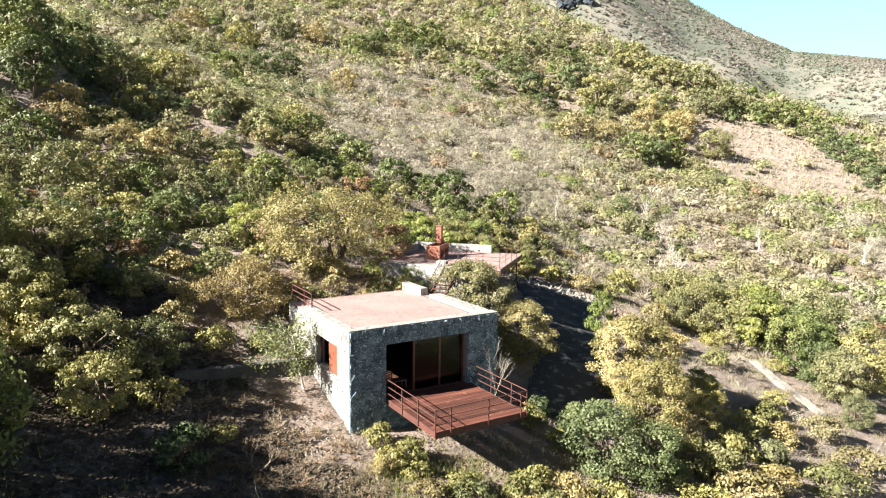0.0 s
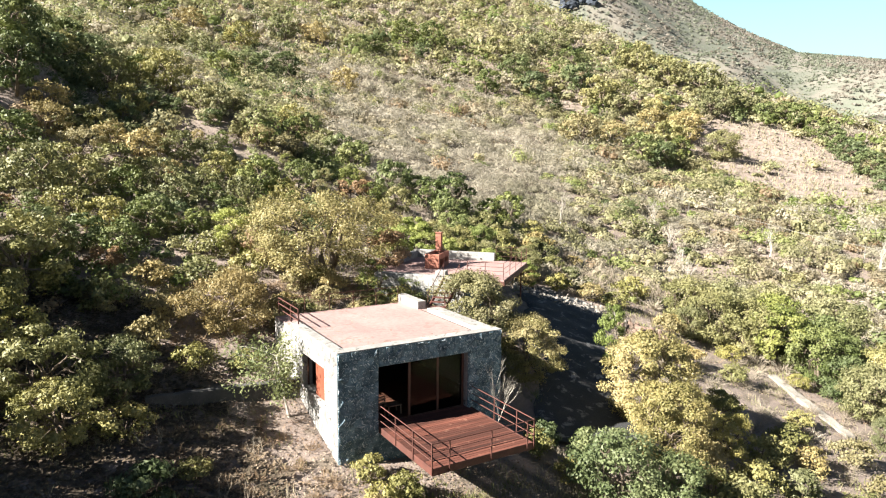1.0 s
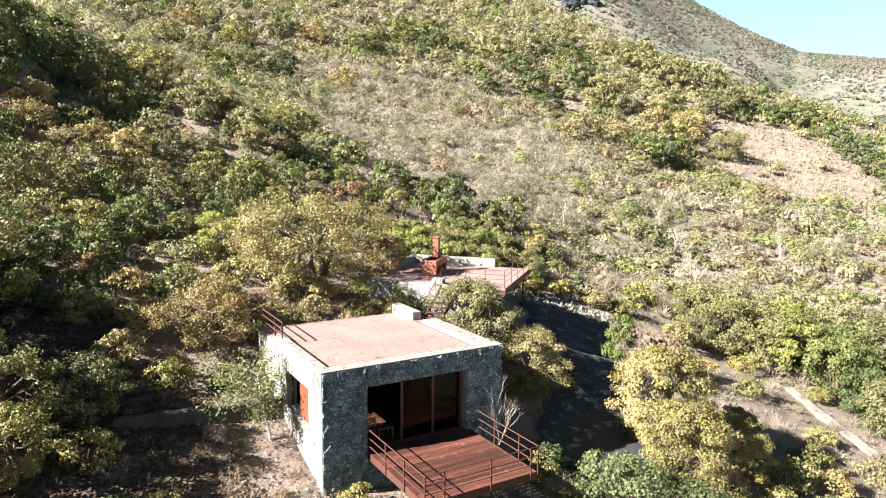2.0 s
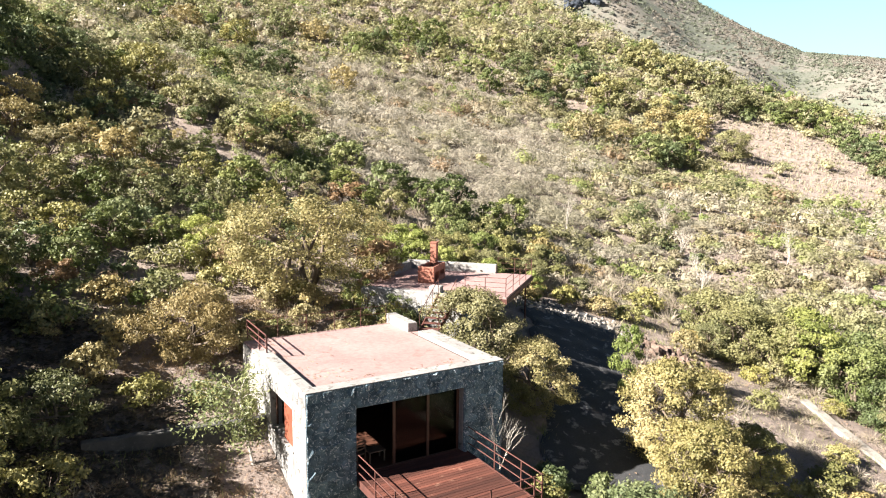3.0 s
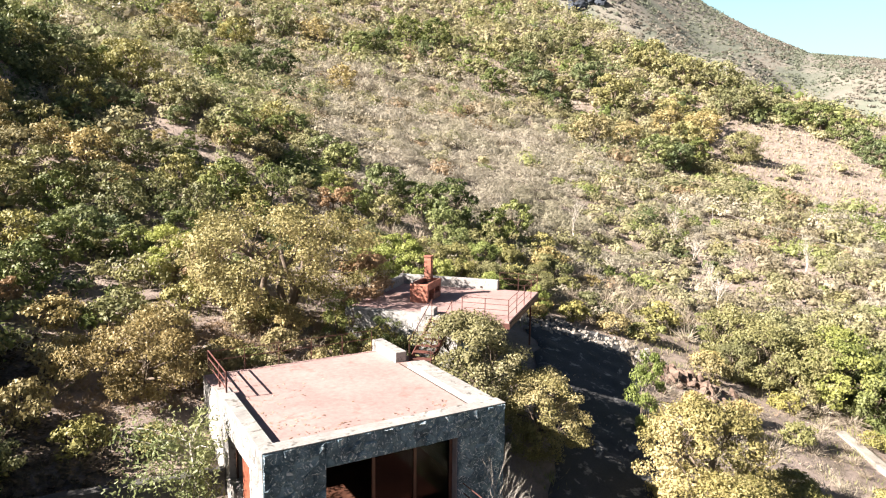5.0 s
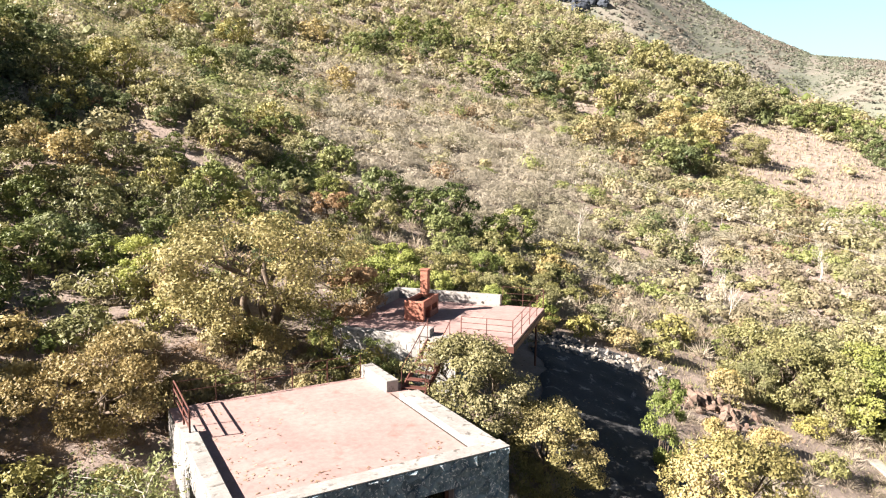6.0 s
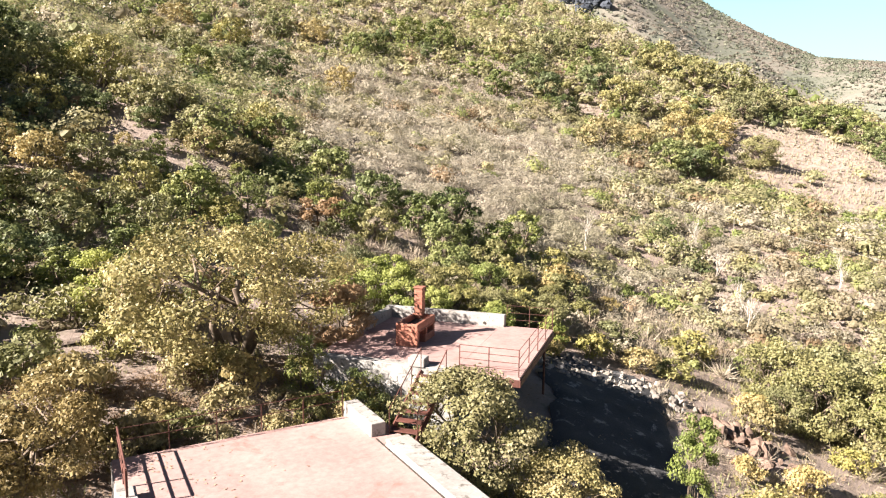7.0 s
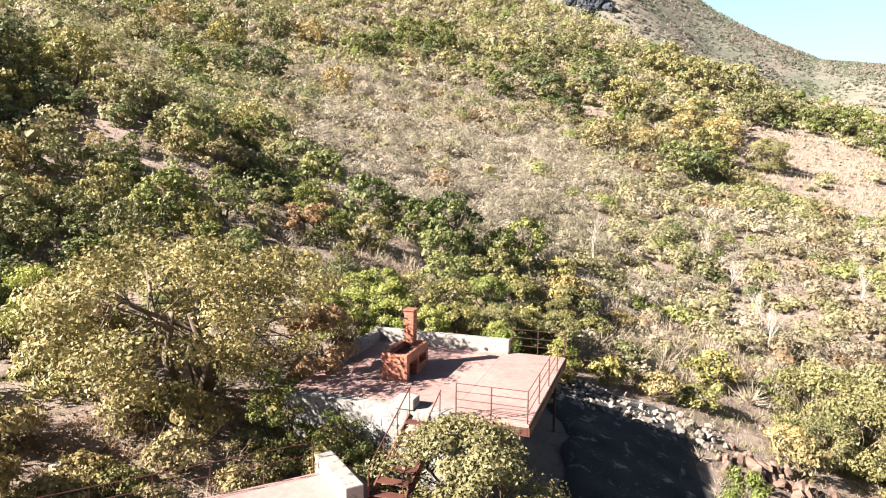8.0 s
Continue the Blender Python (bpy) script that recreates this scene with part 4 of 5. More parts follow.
# low shrubs round the house
low_shrubs(((-4.0, 7.4, 0.8, 1), (-1.6, 6.8, 0.7, 1), (-6.6, 6.8, 1.0, 1), (-7.2, 3.4, 0.9, 1), (-5.2, 0.6, 0.7, 1), (0.6, -2.6, 0.7, 1), (2.4, -5.8, 0.8, 1), (4.6, -6.2, 0.9, 1), (6.4, -6.8, 0.9, 0), (7.6, -7.8, 1.0, 1), (1.0, -5.0, 0.7, 0), (3.4, -7.6, 0.9, 0), (0.9, -1.0, 0.6, 1), (1.6, -2.4, 0.75, 1), (1.2, -3.6, 0.7, 1), (2.6, -4.9, 0.8, 1), (0.2, -3.0, 0.55, 0), (5.6, -5.6, 0.8, 1)))
# low shrubs beside the driveway
low_shrubs(((8.8, -1.4, 0.7, 1), (9.2, -3.2, 0.9, 1), (12.6, -6.6, 1.0, 1), (14.4, -6.4, 1.0, 1), (15.8, -5.0, 1.1, 0), (12.0, -9.0, 1.2, 1), (14.6, -9.2, 1.1, 0), (16.8, -6.6, 1.0, 1), (17.2, -2.8, 1.0, 1), (21.5, -1.4, 0.9, 1), (19.6, -5.4, 1.1, 1), (21.8, -6.2, 1.0, 0), (23.2, -4.4, 1.0, 1), (25.4, -6.4, 1.1, 0), (26.2, -3.0, 0.9, 1), (26.6, 1.4, 0.8, 1), (17.2, -8.8, 1.1, 0), (20.4, -9.6, 1.1, 1), (23.8, -9.2, 1.1, 0)))
# low shrubs on the slope above the driveway
low_shrubs(((9.3, 7.9, 0.8, 1), (24.6, 3.2, 0.8, 0), (22.2, 4.2, 0.7, 0), (27.4, 7.2, 1.0, 0), (29.6, 8.8, 1.0, 0), (20.6, 16.8, 1.0, 1), (23.6, 14.6, 1.0, 1), (25.6, 13.2, 0.9, 0), (27.8, 12.6, 1.0, 1), (30.2, 4.4, 1.0, 1), (32.4, 0.6, 0.7, 1)))
shade_tree = plant("leafy_tree", "small dark open-leaved tree against the terrace wall", "tree", 71, LEAF_DARK, height=3.0, radius=1.3, clumps=26, leaves=3000, leaf=0.052, trunk=0.05, low=0.05, stems=3, spread=0.25)
for x, y, s in ((6.6, 10.9, 0.85), (7.9, 9.3, 0.75)):
    stand(shade_tree, x, y, s, x * 40)
for k in range(26):
    x, y = rng.uniform(19.5, 33), rng.uniform(14, 27)
    stand((shrub_olive, shrub_gold, shrub_tan, shrub_olive, oak_lemon)[k % 5], x, y, (1.1, 0.9, 1.2, 1.3, 0.36)[k % 5] * rng.uniform(0.8, 1.3), rng.uniform(0, 360), 0.9, label=("low olive shrub on the pale slope behind the terrace", "round yellow-green shrub behind the terrace", "dry tan shrub on the slope behind the terrace", "low olive shrub on the pale slope behind the terrace", "small olive-yellow tree behind the terrace")[k % 5])

# bare pale shrubs and trees
bare_white = empty("bare_shrub", "pale leafless shrub against the stone house wall", "shrub")
part("bare_crown", (lambda me: (me.materials.append(PALEBARK), me)[1])(branching(4, 3.6, 0.02, 4, 0.42, 3)), PALEBARK, bare_white)
stand(bare_white, 7.1, -0.7, 0.9, 0, 1.45)
bare_tree = empty("bare_tree", "slender white-barked leafless tree on the dry hillside", "tree", group="bare trees on the hillside")
part("bare_crown", (lambda me: (me.materials.append(PALEBARK), me)[1])(branching(9, 5.0, 0.05, 4, 0.32, 3)), PALEBARK, bare_tree)
for x, y, s in ((45.9, 39.8, 1.0), (50.6, 24.9, 0.9), (48.5, 22.5, 0.75), (74.8, 16.0, 1.1), (58.0, 33.0, 0.8), (63.0, 40.0, 0.9), (70.0, 27.0, 0.8)):
    stand(bare_tree, x, y, s, x * 37)
bare_grey = empty("bare_shrub", "tangled grey leafless shrub in the tree shade", "shrub", group="leafless shrubs below the house")
part("bare_crown", (lambda me: (me.materials.append(TWIG), me)[1])(branching(15, 1.9, 0.022, 3, 0.8, 3)), TWIG, bare_grey)
rng = random.Random(3)
for x, y, s in ((-7.2, -6.8, 1.0), (-6.0, -5.6, 0.9), (-5.0, -4.6, 0.9), (-8.6, -4.4, 1.0), (-3.6, -3.4, 0.8), (-4.6, -1.8, 0.9), (-2.6, -2.2, 0.7), (-9.6, -7.4, 1.0), (-2.8, 1.2, 0.6), (-6.4, 2.2, 0.8), (8.6, -2.2, 0.8), (17.6, -0.5, 0.9), (20.5, 0.5, 0.9), (22.5, 1.8, 0.8), (21.0, -3.4, 0.9), (23.8, -2.0, 0.9), (24.5, 5.0, 0.8), (22.5, 6.2, 0.7), (26.0, 8.0, 0.9), (20.0, 2.2, 0.7), (-0.6, 11.0, 0.7), (3.4, 11.6, 0.8), (5.2, 10.6, 0.7), (1.6, 9.6, 0.6), (6.6, 11.6, 0.8), (4.3, 9.2, 0.6)):
    stand(bare_grey, x, y, s, rng.uniform(0, 360))

# slim sapling leaning beside the side wall
sapling = empty("sapling", "slim leaning sapling with narrow pale green leaves", "tree")
srng = np.random.default_rng(6)
bm = bmesh.new()
tube(bm, [(0, 0, -0.2), (-0.15, 0.25, 0.9), (-0.25, 0.7, 2.2)], [0.05, 0.04, 0.025], 6)
tips = []
for k in range(24):
    a = srng.uniform(0, 2 * math.pi)
    st = Vector((-0.25, 0.7, 2.2)) * srng.uniform(0.55, 1.0)
    tip = st + Vector((math.cos(a) * 1.1 - 0.6, math.sin(a) * 1.1, srng.uniform(-0.5, 0.9)))
    tips.append((st, tip))
me = bpy.data.meshes.new("trunk")
bm.to_mesh(me)
bm.free()
me.materials.append(PALEBARK)
part("trunk", me, PALEBARK, sapling)
for st, tip in tips:
    part("branch", tube(bmesh.new(), [st, st.lerp(tip, 0.5) + Vector((0, 0, 0.1)), tip], [0.016, 0.011, 0.005], 4), PALEBARK, sapling)
pts = np.concatenate([np.array(a)[None] + (np.array(b) - np.array(a))[None] * srng.uniform(0.3, 1.1, 130)[:, None] + srng.normal(size=(130, 3)) * 0.17 for a, b in tips])
part("crown", quads_mesh("crown", blades(pts, 0.045, srng, 0.2, 2.8), LEAF_GREEN, 3), LEAF_GREEN, sapling)
stand(sapling, -0.85, 3.2, 1.2, 0)

# ---- scrub on the slopes ----


ICO = bmesh.new()
bmesh.ops.create_icosphere(ICO, subdivisions=1, radius=1.0)
ICO_V = np.array([v.co[:] for v in ICO.verts])
ICO_F = np.array([[v.index for v in f.verts] for f in ICO.faces])
ICO.free()


def bushes(xs, ys, radius, height, per, leaf, rng, lumps=2, slim=1.5, core=0.72, rag=0.45):
    """Faces (triangles) of many shrubs at once: overlapping leafy lumps, each with its leaves turned outwards round a close core. Also a number for each plant."""
    n = len(xs)
    plant_no = np.repeat(rng.uniform(size=n), lumps)
    xs, ys, radius, height = (np.repeat(q, lumps) for q in (xs, ys, radius, height))
    m = n * lumps
    a, out = rng.uniform(0, 2 * math.pi, m), rng.uniform(0.2, 0.75, m)
    r = radius * rng.uniform(0.55, 0.85, m)
    cx, cy = xs + radius * out * np.cos(a), ys + radius * out * np.sin(a)
    top = height * rng.uniform(0.7, 1.0, m)
    cz = land(cx, cy) + top * 0.42
    half = np.stack([r, r, top * 0.58], -1)
    v = rng.normal(size=(m, per, 3))
    v[..., 2] = np.where(v[..., 2] < -0.5, -v[..., 2], v[..., 2])
    v /= np.linalg.norm(v, axis=2)[..., None]
    lobe = 1 + 0.2 * np.sin(4 * np.arctan2(v[..., 1], v[..., 0]) + rng.uniform(0, 6, (m, 1))) + 0.15 * np.sin(6 * v[..., 2] + rng.uniform(0, 6, (m, 1)))
    far = rng.uniform(1 - rag, 1.08, (m, per)) * lobe
    pts = (np.stack([cx, cy, cz], -1)[:, None] + v * far[..., None] * half[:, None]).reshape(-1, 3)
    nrm = (v + rng.normal(size=v.shape) * 0.2).reshape(-1, 3)
    nrm /= np.linalg.norm(nrm, axis=1)[:, None]
    t = np.cross(nrm, rng.normal(size=nrm.shape))
    t /= np.linalg.norm(t, axis=1)[:, None] + 1e-9
    b = np.cross(nrm, t)
    s = (leaf * 1.2 * rng.uniform(0.55, 1.4, len(pts)))[:, None]
    t, b = t * s * slim * 0.5, b * s * 0.5
    tri = np.stack([pts - t, pts + t * 0.5 + b, pts + t * 0.7 - b], 1)
    own = np.repeat(plant_no, per)
    if core:
        bump = core * rng.uniform(0.8, 1.15, (m, len(ICO_V), 1))
        body = np.stack([cx, cy, cz], -1)[:, None] + ICO_V[None] * bump * half[:, None]
        tri = np.concatenate([tri, body[:, ICO_F].reshape(-1, 3, 3)])
        own = np.concatenate([own, np.repeat(plant_no, len(ICO_F))])
    return tri.reshape(-1, 3), own


def scrub_mesh(name, made, material):
    me = quads_mesh(name, np.concatenate([q[0] for q in made]), material, 3)
    att = me.attributes.new("plant", "FLOAT", "FACE")
    att.data.foreach_set("value", np.concatenate([q[1] for q in made]).astype(np.float32))
    return me


def brush(xs, ys, radius, height, per, width, rng):
    """Thin bare twigs of many leafless shrubs at once."""
    n = len(xs)
    zs = land(xs, ys)
    v = rng.normal(size=(n, per, 3))
    v[..., 2] = np.abs(v[..., 2]) * 0.9 + 0.25
    v /= np.linalg.norm(v, axis=2)[..., None]
    f0, f1 = rng.uniform(0.0, 0.6, (n, per)), rng.uniform(0.35, 0.6, (n, per))
    size = np.stack([np.broadcast_to(radius[:, None], (n, per)), np.broadcast_to(radius[:, None], (n, per)), np.broadcast_to(height[:, None], (n, per))], -1)
    base = np.stack([xs, ys, zs], -1)[:, None] + v * size * f0[..., None]
    way = (v + rng.normal(size=v.shape) * 0.35) * size * f1[..., None]
    return slivers(base.reshape(-1, 3), way.reshape(-1, 3), width, rng)


def near_things(x, y):
    """True where buildings, road, deck or a kept-clear patch stand."""
    hut = (x > -1.2) & (x < 9.5) & (y > -5.2) & (y < 8.6)
    c, s = math.cos(radians(41.5)), math.sin(radians(41.5))
    u, v = (x - 12) * c + (y - 5.7) * s, -(x - 12) * s + (y - 5.7) * c
    ter = (u > -1) & (u < 7.8) & (v > -1) & (v < 8.5)
    road = np.zeros_like(x, bool)
    line = [(22.3, 13.2), (20.5, 10.5), (18, 7), (14.8, 2.5), (12.4, -1.8), (11.4, -4.6)]
    for (x0, y0), (x1, y1) in zip(line, line[1:]):
        f = np.clip(((x - x0) * (x1 - x0) + (y - y0) * (y1 - y0)) / ((x1 - x0) ** 2 + (y1 - y0) ** 2), 0, 1)
        road |= np.hypot(x - x0 - f * (x1 - x0), y - y0 - f * (y1 - y0)) < 2.4
    return hut | ter | road


def bare(x, y):
    """Eroded patches with next to no plants on them, 0 to 1."""
    out = 0.0
    for a, b, ra, rb, turn in ((136.5, 68.5, 31, 21, 52), (110, 112, 9, 4, -66), (103.6, 137, 9, 3, 75), (131, 110, 5, 2, 0), (181, 74, 9, 5, -20), (2.9, 44.8, 4.5, 1.6, -26), (56, 26.5, 6, 3, 0), (28, 9, 6, 4, 60)):
        c, s = math.cos(radians(turn)), math.sin(radians(turn))
        u, v = (x - a) * c + (y - b) * s, -(x - a) * s + (y - b) * c
        out = np.maximum(out, 1 - smooth(0.82, 1.08, np.hypot(u / ra, v / rb) + 0.12 * waves(x, y, 9)))
    return out


def scatter(spacing, d0, d1, seed, thin=0.97):
    """Jittered plan points over the wooded part of the slope, between two distances from the valley side."""
    rng = np.random.default_rng(seed)
    g = np.meshgrid(np.arange(-60, 260, spacing), np.arange(-25, 300, spacing))
    x = g[0].ravel() + rng.uniform(-0.5, 0.5, g[0].size) * spacing
    y = g[1].ravel() + rng.uniform(-0.5, 0.5, g[0].size) * spacing
    d, az = np.hypot(x + 6, y + 18), np.degrees(np.arctan2(y + 18, x + 6))
    keep = (d > d0) & (d <= d1) & (az > 20) & (az < 108) & ~near_things(x, y) & (x < brow(y) + 26)
    keep &= rng.uniform(size=len(x)) > bare(x, y) * thin
    return x[keep], y[keep], d[keep], az[keep], rng


KINDS = ["dark", "olive", "green", "yellow", "tan", "russet", "grey", "none"]
MIXES = {"wood": (0.1, 0.3, 0.1, 0.2, 0.16, 0.04, 0.1, 0.0), "grey": (0.0, 0.05, 0.01, 0.01, 0.06, 0.01, 0.85, 0.01), "upper": (0.07, 0.36, 0.12, 0.25, 0.1, 0.02, 0.08, 0.0),
         "low": (0.03, 0.22, 0.06, 0.02, 0.2, 0.05, 0.4, 0.02), "fresh": (0.0, 0.15, 0.4, 0.1, 0.0, 0.0, 0.35, 0.0), "gully": (0.5, 0.2, 0.2, 0.1, 0.0, 0.0, 0.0, 0.0)}


def kinds_at(x, y, d, az, rng):
    """Which plant grows where: woods on the west, grey brush in the middle, green scrub on the spur."""
    m = {k: np.array(v) for k, v in MIXES.items()}
    roll = waves(x, y, 45, 5.0)
    wood = smooth(67, 72, az + 3 * roll) * (1 - smooth(150, 210, d) * 0.6)
    up = smooth(-16, 16, d - np.interp(az, [25, 40, 47, 59, 70], [122, 124, 138, 182, 175]) + 14 * roll) * (1 - wood)
    low = smooth(50, 43, az) * (1 - up) * (1 - wood)
    grey = np.clip(1 - wood - up - low, 0, 1)
    p = wood[:, None] * m["wood"] + up[:, None] * m["upper"] + low[:, None] * m["low"] + grey[:, None] * m["grey"]
    for mix, spots in (("gully", ((15, 40, 5), (27, 32, 5), (31, 31, 5), (33, 118, 9), (72, 156, 8), (92, 160, 9))), ("fresh", ((104, 40, 8), (112, 42, 8), (98, 32, 7), (95, 54, 5), (119, 39, 5)))):
        near = np.zeros_like(x)
        for a, b, r in spots:
            near = np.maximum(near, 1 - smooth(0.6, 1.1, np.hypot(x - a, y - b) / r))
        p = p * (1 - near[:, None]) + near[:, None] * m[mix]
    # More dark scrub here stands in for the gully's shadow.
    p[:, 0] += 1.2 * smooth(82, 88, az) * smooth(58, 66, d) * (1 - smooth(80, 110, d))
    patchy = np.stack([np.exp(2.2 * waves(x, y, 24 + 6 * k, 1.3 * k) + 0.9 * waves(x, y, 9 + 2 * k, 2.1 * k)) for k in range(len(KINDS))], -1)
    p = p * patchy
    p /= p.sum(1)[:, None]
    return (rng.uniform(size=len(x))[:, None] > np.cumsum(p, 1)).sum(1).clip(0, len(KINDS) - 1)


# trees of the hillside, one by one
wood_kinds = {
    "dark": plant("scrub_oak", "dark green scrub oak in the hillside wood", "tree", 51, LEAF_DARK, "trees of the hillside", height=4.0, radius=2.1, clumps=44, leaves=2400, leaf=0.145, trunk=0.12, low=0.0, stems=2, twigs=3, spread=0.27),
    "olive": plant("scrub_oak", "olive-green scrub oak in the hillside wood", "tree", 52, LEAF_OLIVE, "trees of the hillside", height=3.7, radius=2.1, clumps=44, leaves=2400, leaf=0.138, trunk=0.12, low=0.0, stems=2, twigs=3, spread=0.27),
    "green": plant("leafy_shrub", "fresh green leafy shrub on the hillside", "shrub", 53, LEAF_GREEN, "trees of the hillside", height=3.3, radius=1.9, clumps=40, leaves=2200, leaf=0.138, trunk=0.09, low=0.0, stems=2, twigs=3, spread=0.28),
    "yellow": plant("leafy_shrub", "yellow-green leafy shrub on the hillside", "shrub", 54, LEAF_LEMON, "trees of the hillside", height=3.3, radius=1.9, clumps=40, leaves=2200, leaf=0.138, trunk=0.09, low=0.0, stems=2, twigs=3, spread=0.28),
    "tan": plant("leafy_shrub", "tan dry-leaved shrub on the hillside", "shrub", 55, LEAF_TAN, "trees of the hillside", height=3.2, radius=1.9, clumps=40, leaves=2200, leaf=0.12, trunk=0.09, low=0.0, stems=2, twigs=3, spread=0.27),
    "russet": plant("leafy_shrub", "russet-leaved shrub on the hillside", "shrub", 56, LEAF_RUST, "trees of the hillside", height=2.6, radius=1.6, clumps=26, leaves=2400, leaf=0.12, trunk=0.08, low=0.0, stems=2, twigs=3, spread=0.28),
}
REACH = {"dark": 2.1, "olive": 2.1, "green": 1.9, "yellow": 1.9, "tan": 1.9, "russet": 1.6}
SHORT = {k[0]: k for k in REACH}
grown = []


def trees(places):
    """Trees of the hillside: plan place, radius of the crown, kind by its first letter."""
    rng = random.Random(len(grown) + 7)
    for x, y, r, k in places:
        stand(wood_kinds[SHORT[k]], x, y, r * 1.12 / REACH[SHORT[k]], rng.uniform(0, 360), rng.uniform(0.82, 1.08))
        grown.append((x, y, r))


# along the lit crest
trees(((-9, 84.4, 3.2, "g"), (-5.9, 79.3, 3, "g"), (-7.1, 68.7, 2.7, "y"), (-4.3, 70.6, 2.3, "g"), (-8.6, 53.7, 1.9, "g"), (-3.2, 65, 1.8, "d"), (-5.2, 60.4, 1.7, "d"), (2.2, 62.4, 2.1, "o"), (2.5, 55.3, 2.3, "o"), (0.6, 60.5, 1.7, "d"), (-12, 61, 2.6, "y"), (-11, 74, 2.8, "g")))
for x, y, r in ((-11.2, 46.5, 1.15), (-12, 51.5, 1.3), (-11.4, 56.5, 1.3), (-12.4, 62, 1.35), (-10.6, 66.5, 1.2)):
    stand(wood_kinds["dark"], x, y, r, x * 31 + y * 17, 1.15, label="tall dark green scrub oak on the crest")
    grown.append((x, y, r * 2.1))
# above and below the small clearing
trees(((-2.9, 55.9, 2.3, "o"), (-2.2, 48.6, 1.8, "o"), (-8.6, 46.1, 1.7, "t"), (-8.8, 42.8, 1.6, "t"), (-6.7, 44.3, 1.4, "o"), (-5.1, 45, 1.4, "y"), (-2.8, 46.5, 1.4, "g"), (2, 48.5, 1.2, "g"), (0.2, 49.1, 0.9, "r"), (4.9, 49, 1.8, "y"), (6.1, 47.2, 1.5, "y"), (8.1, 48.4, 1.2, "y"), (5.2, 45.6, 1.1, "g")))
trees(((-6.4, 37.3, 1.9, "t"), (-4.1, 40.3, 1.5, "t"), (-1.9, 38.6, 1.7, "t"), (-4.8, 33.3, 1.8, "o"), (-8.1, 33.7, 1.6, "o"), (1, 39.7, 1.5, "o"), (3.7, 40.1, 1.3, "y"), (1.2, 32.4, 1.3, "o"), (3.5, 35.3, 1.4, "o"), (-7.1, 29.3, 1.7, "o"), (-1.4, 32.5, 1.6, "o"), (-4.1, 28.6, 1.4, "d"), (-1.2, 27.8, 1.6, "o")))
# down the crest towards the terrace
trees(((9.3, 44.4, 1.7, "y"), (15.3, 57.7, 1.7, "o"), (17.9, 59.4, 1.8, "o"), (8.9, 42.1, 1.4, "t"), (11.2, 41.3, 1.6, "t"), (16, 53.4, 1.6, "d"), (19.2, 57.4, 1.7, "d"), (18.2, 49.7, 1.6, "y"), (19.2, 47.3, 1.8, "g"), (20.4, 44.7, 1.8, "g"), (10, 34.1, 1.4, "d"), (6.6, 33, 1.6, "d"), (8, 31.8, 1.1, "o")))
trees(((14.9, 32.8, 1.5, "r"), (16.1, 32, 1.2, "d"), (20.3, 36.5, 1.9, "g"), (22.8, 36.6, 1.6, "g"), (18.1, 30.8, 1.4, "y"), (23, 33.7, 1.6, "d"), (25.1, 32.2, 2.1, "d"), (20.6, 24.7, 1.5, "g"), (25, 26.6, 1.4, "y"), (33.8, 34.9, 1.7, "d"), (32.5, 29.1, 1.3, "o"), (28.5, 30.5, 1.6, "d"), (22.5, 29, 1.5, "g")))
# below the footpath bend
trees(((4.1, 29.6, 1.3, "o"), (-4.2, 21.3, 1.4, "d"), (-6, 22.8, 1.4, "o"), (-3.2, 23.7, 1.3, "g"), (-8.1, 24.2, 1.5, "o"), (-1, 22.2, 1.1, "d"), (-7.5, 19.2, 1.3, "d"), (-5.6, 17.8, 1.2, "d"), (-9.8, 29, 1.8, "o"), (-11, 37, 1.9, "d"), (2.2, 25.8, 1.2, "d"), (-11.5, 50, 2, "d")))
# along the edge of the spur
trees(((162.5, 89.5, 3.3, "g"), (166.5, 86.5, 3.3, "g"), (167.5, 82.5, 3.2, "d"), (164.5, 76.5, 2.9, "d"), (162, 71, 3.1, "g"), (155.5, 62.5, 3.5, "g"), (149.5, 55, 3.4, "g"), (163, 96, 3.6, "y"), (154.8, 97.5, 4, "y"), (180.2, 89, 3, "y"), (159, 66.5, 2.8, "d"), (143.5, 47.5, 3.2, "g")))
# round the bare slope
trees(((99.7, 76.7, 3.7, "g"), (103.3, 73.9, 3.2, "g"), (126.6, 87.4, 4.4, "t"), (114, 81.8, 4.1, "y"), (91.7, 86.7, 4.3, "t"), (112.9, 77.6, 2.6, "d"), (103.1, 88.1, 3.3, "t"), (147.8, 95.9, 4.1, "y"), (107, 80, 3.4, "y"), (134, 93, 4, "y"), (118, 90, 3.6, "t")))
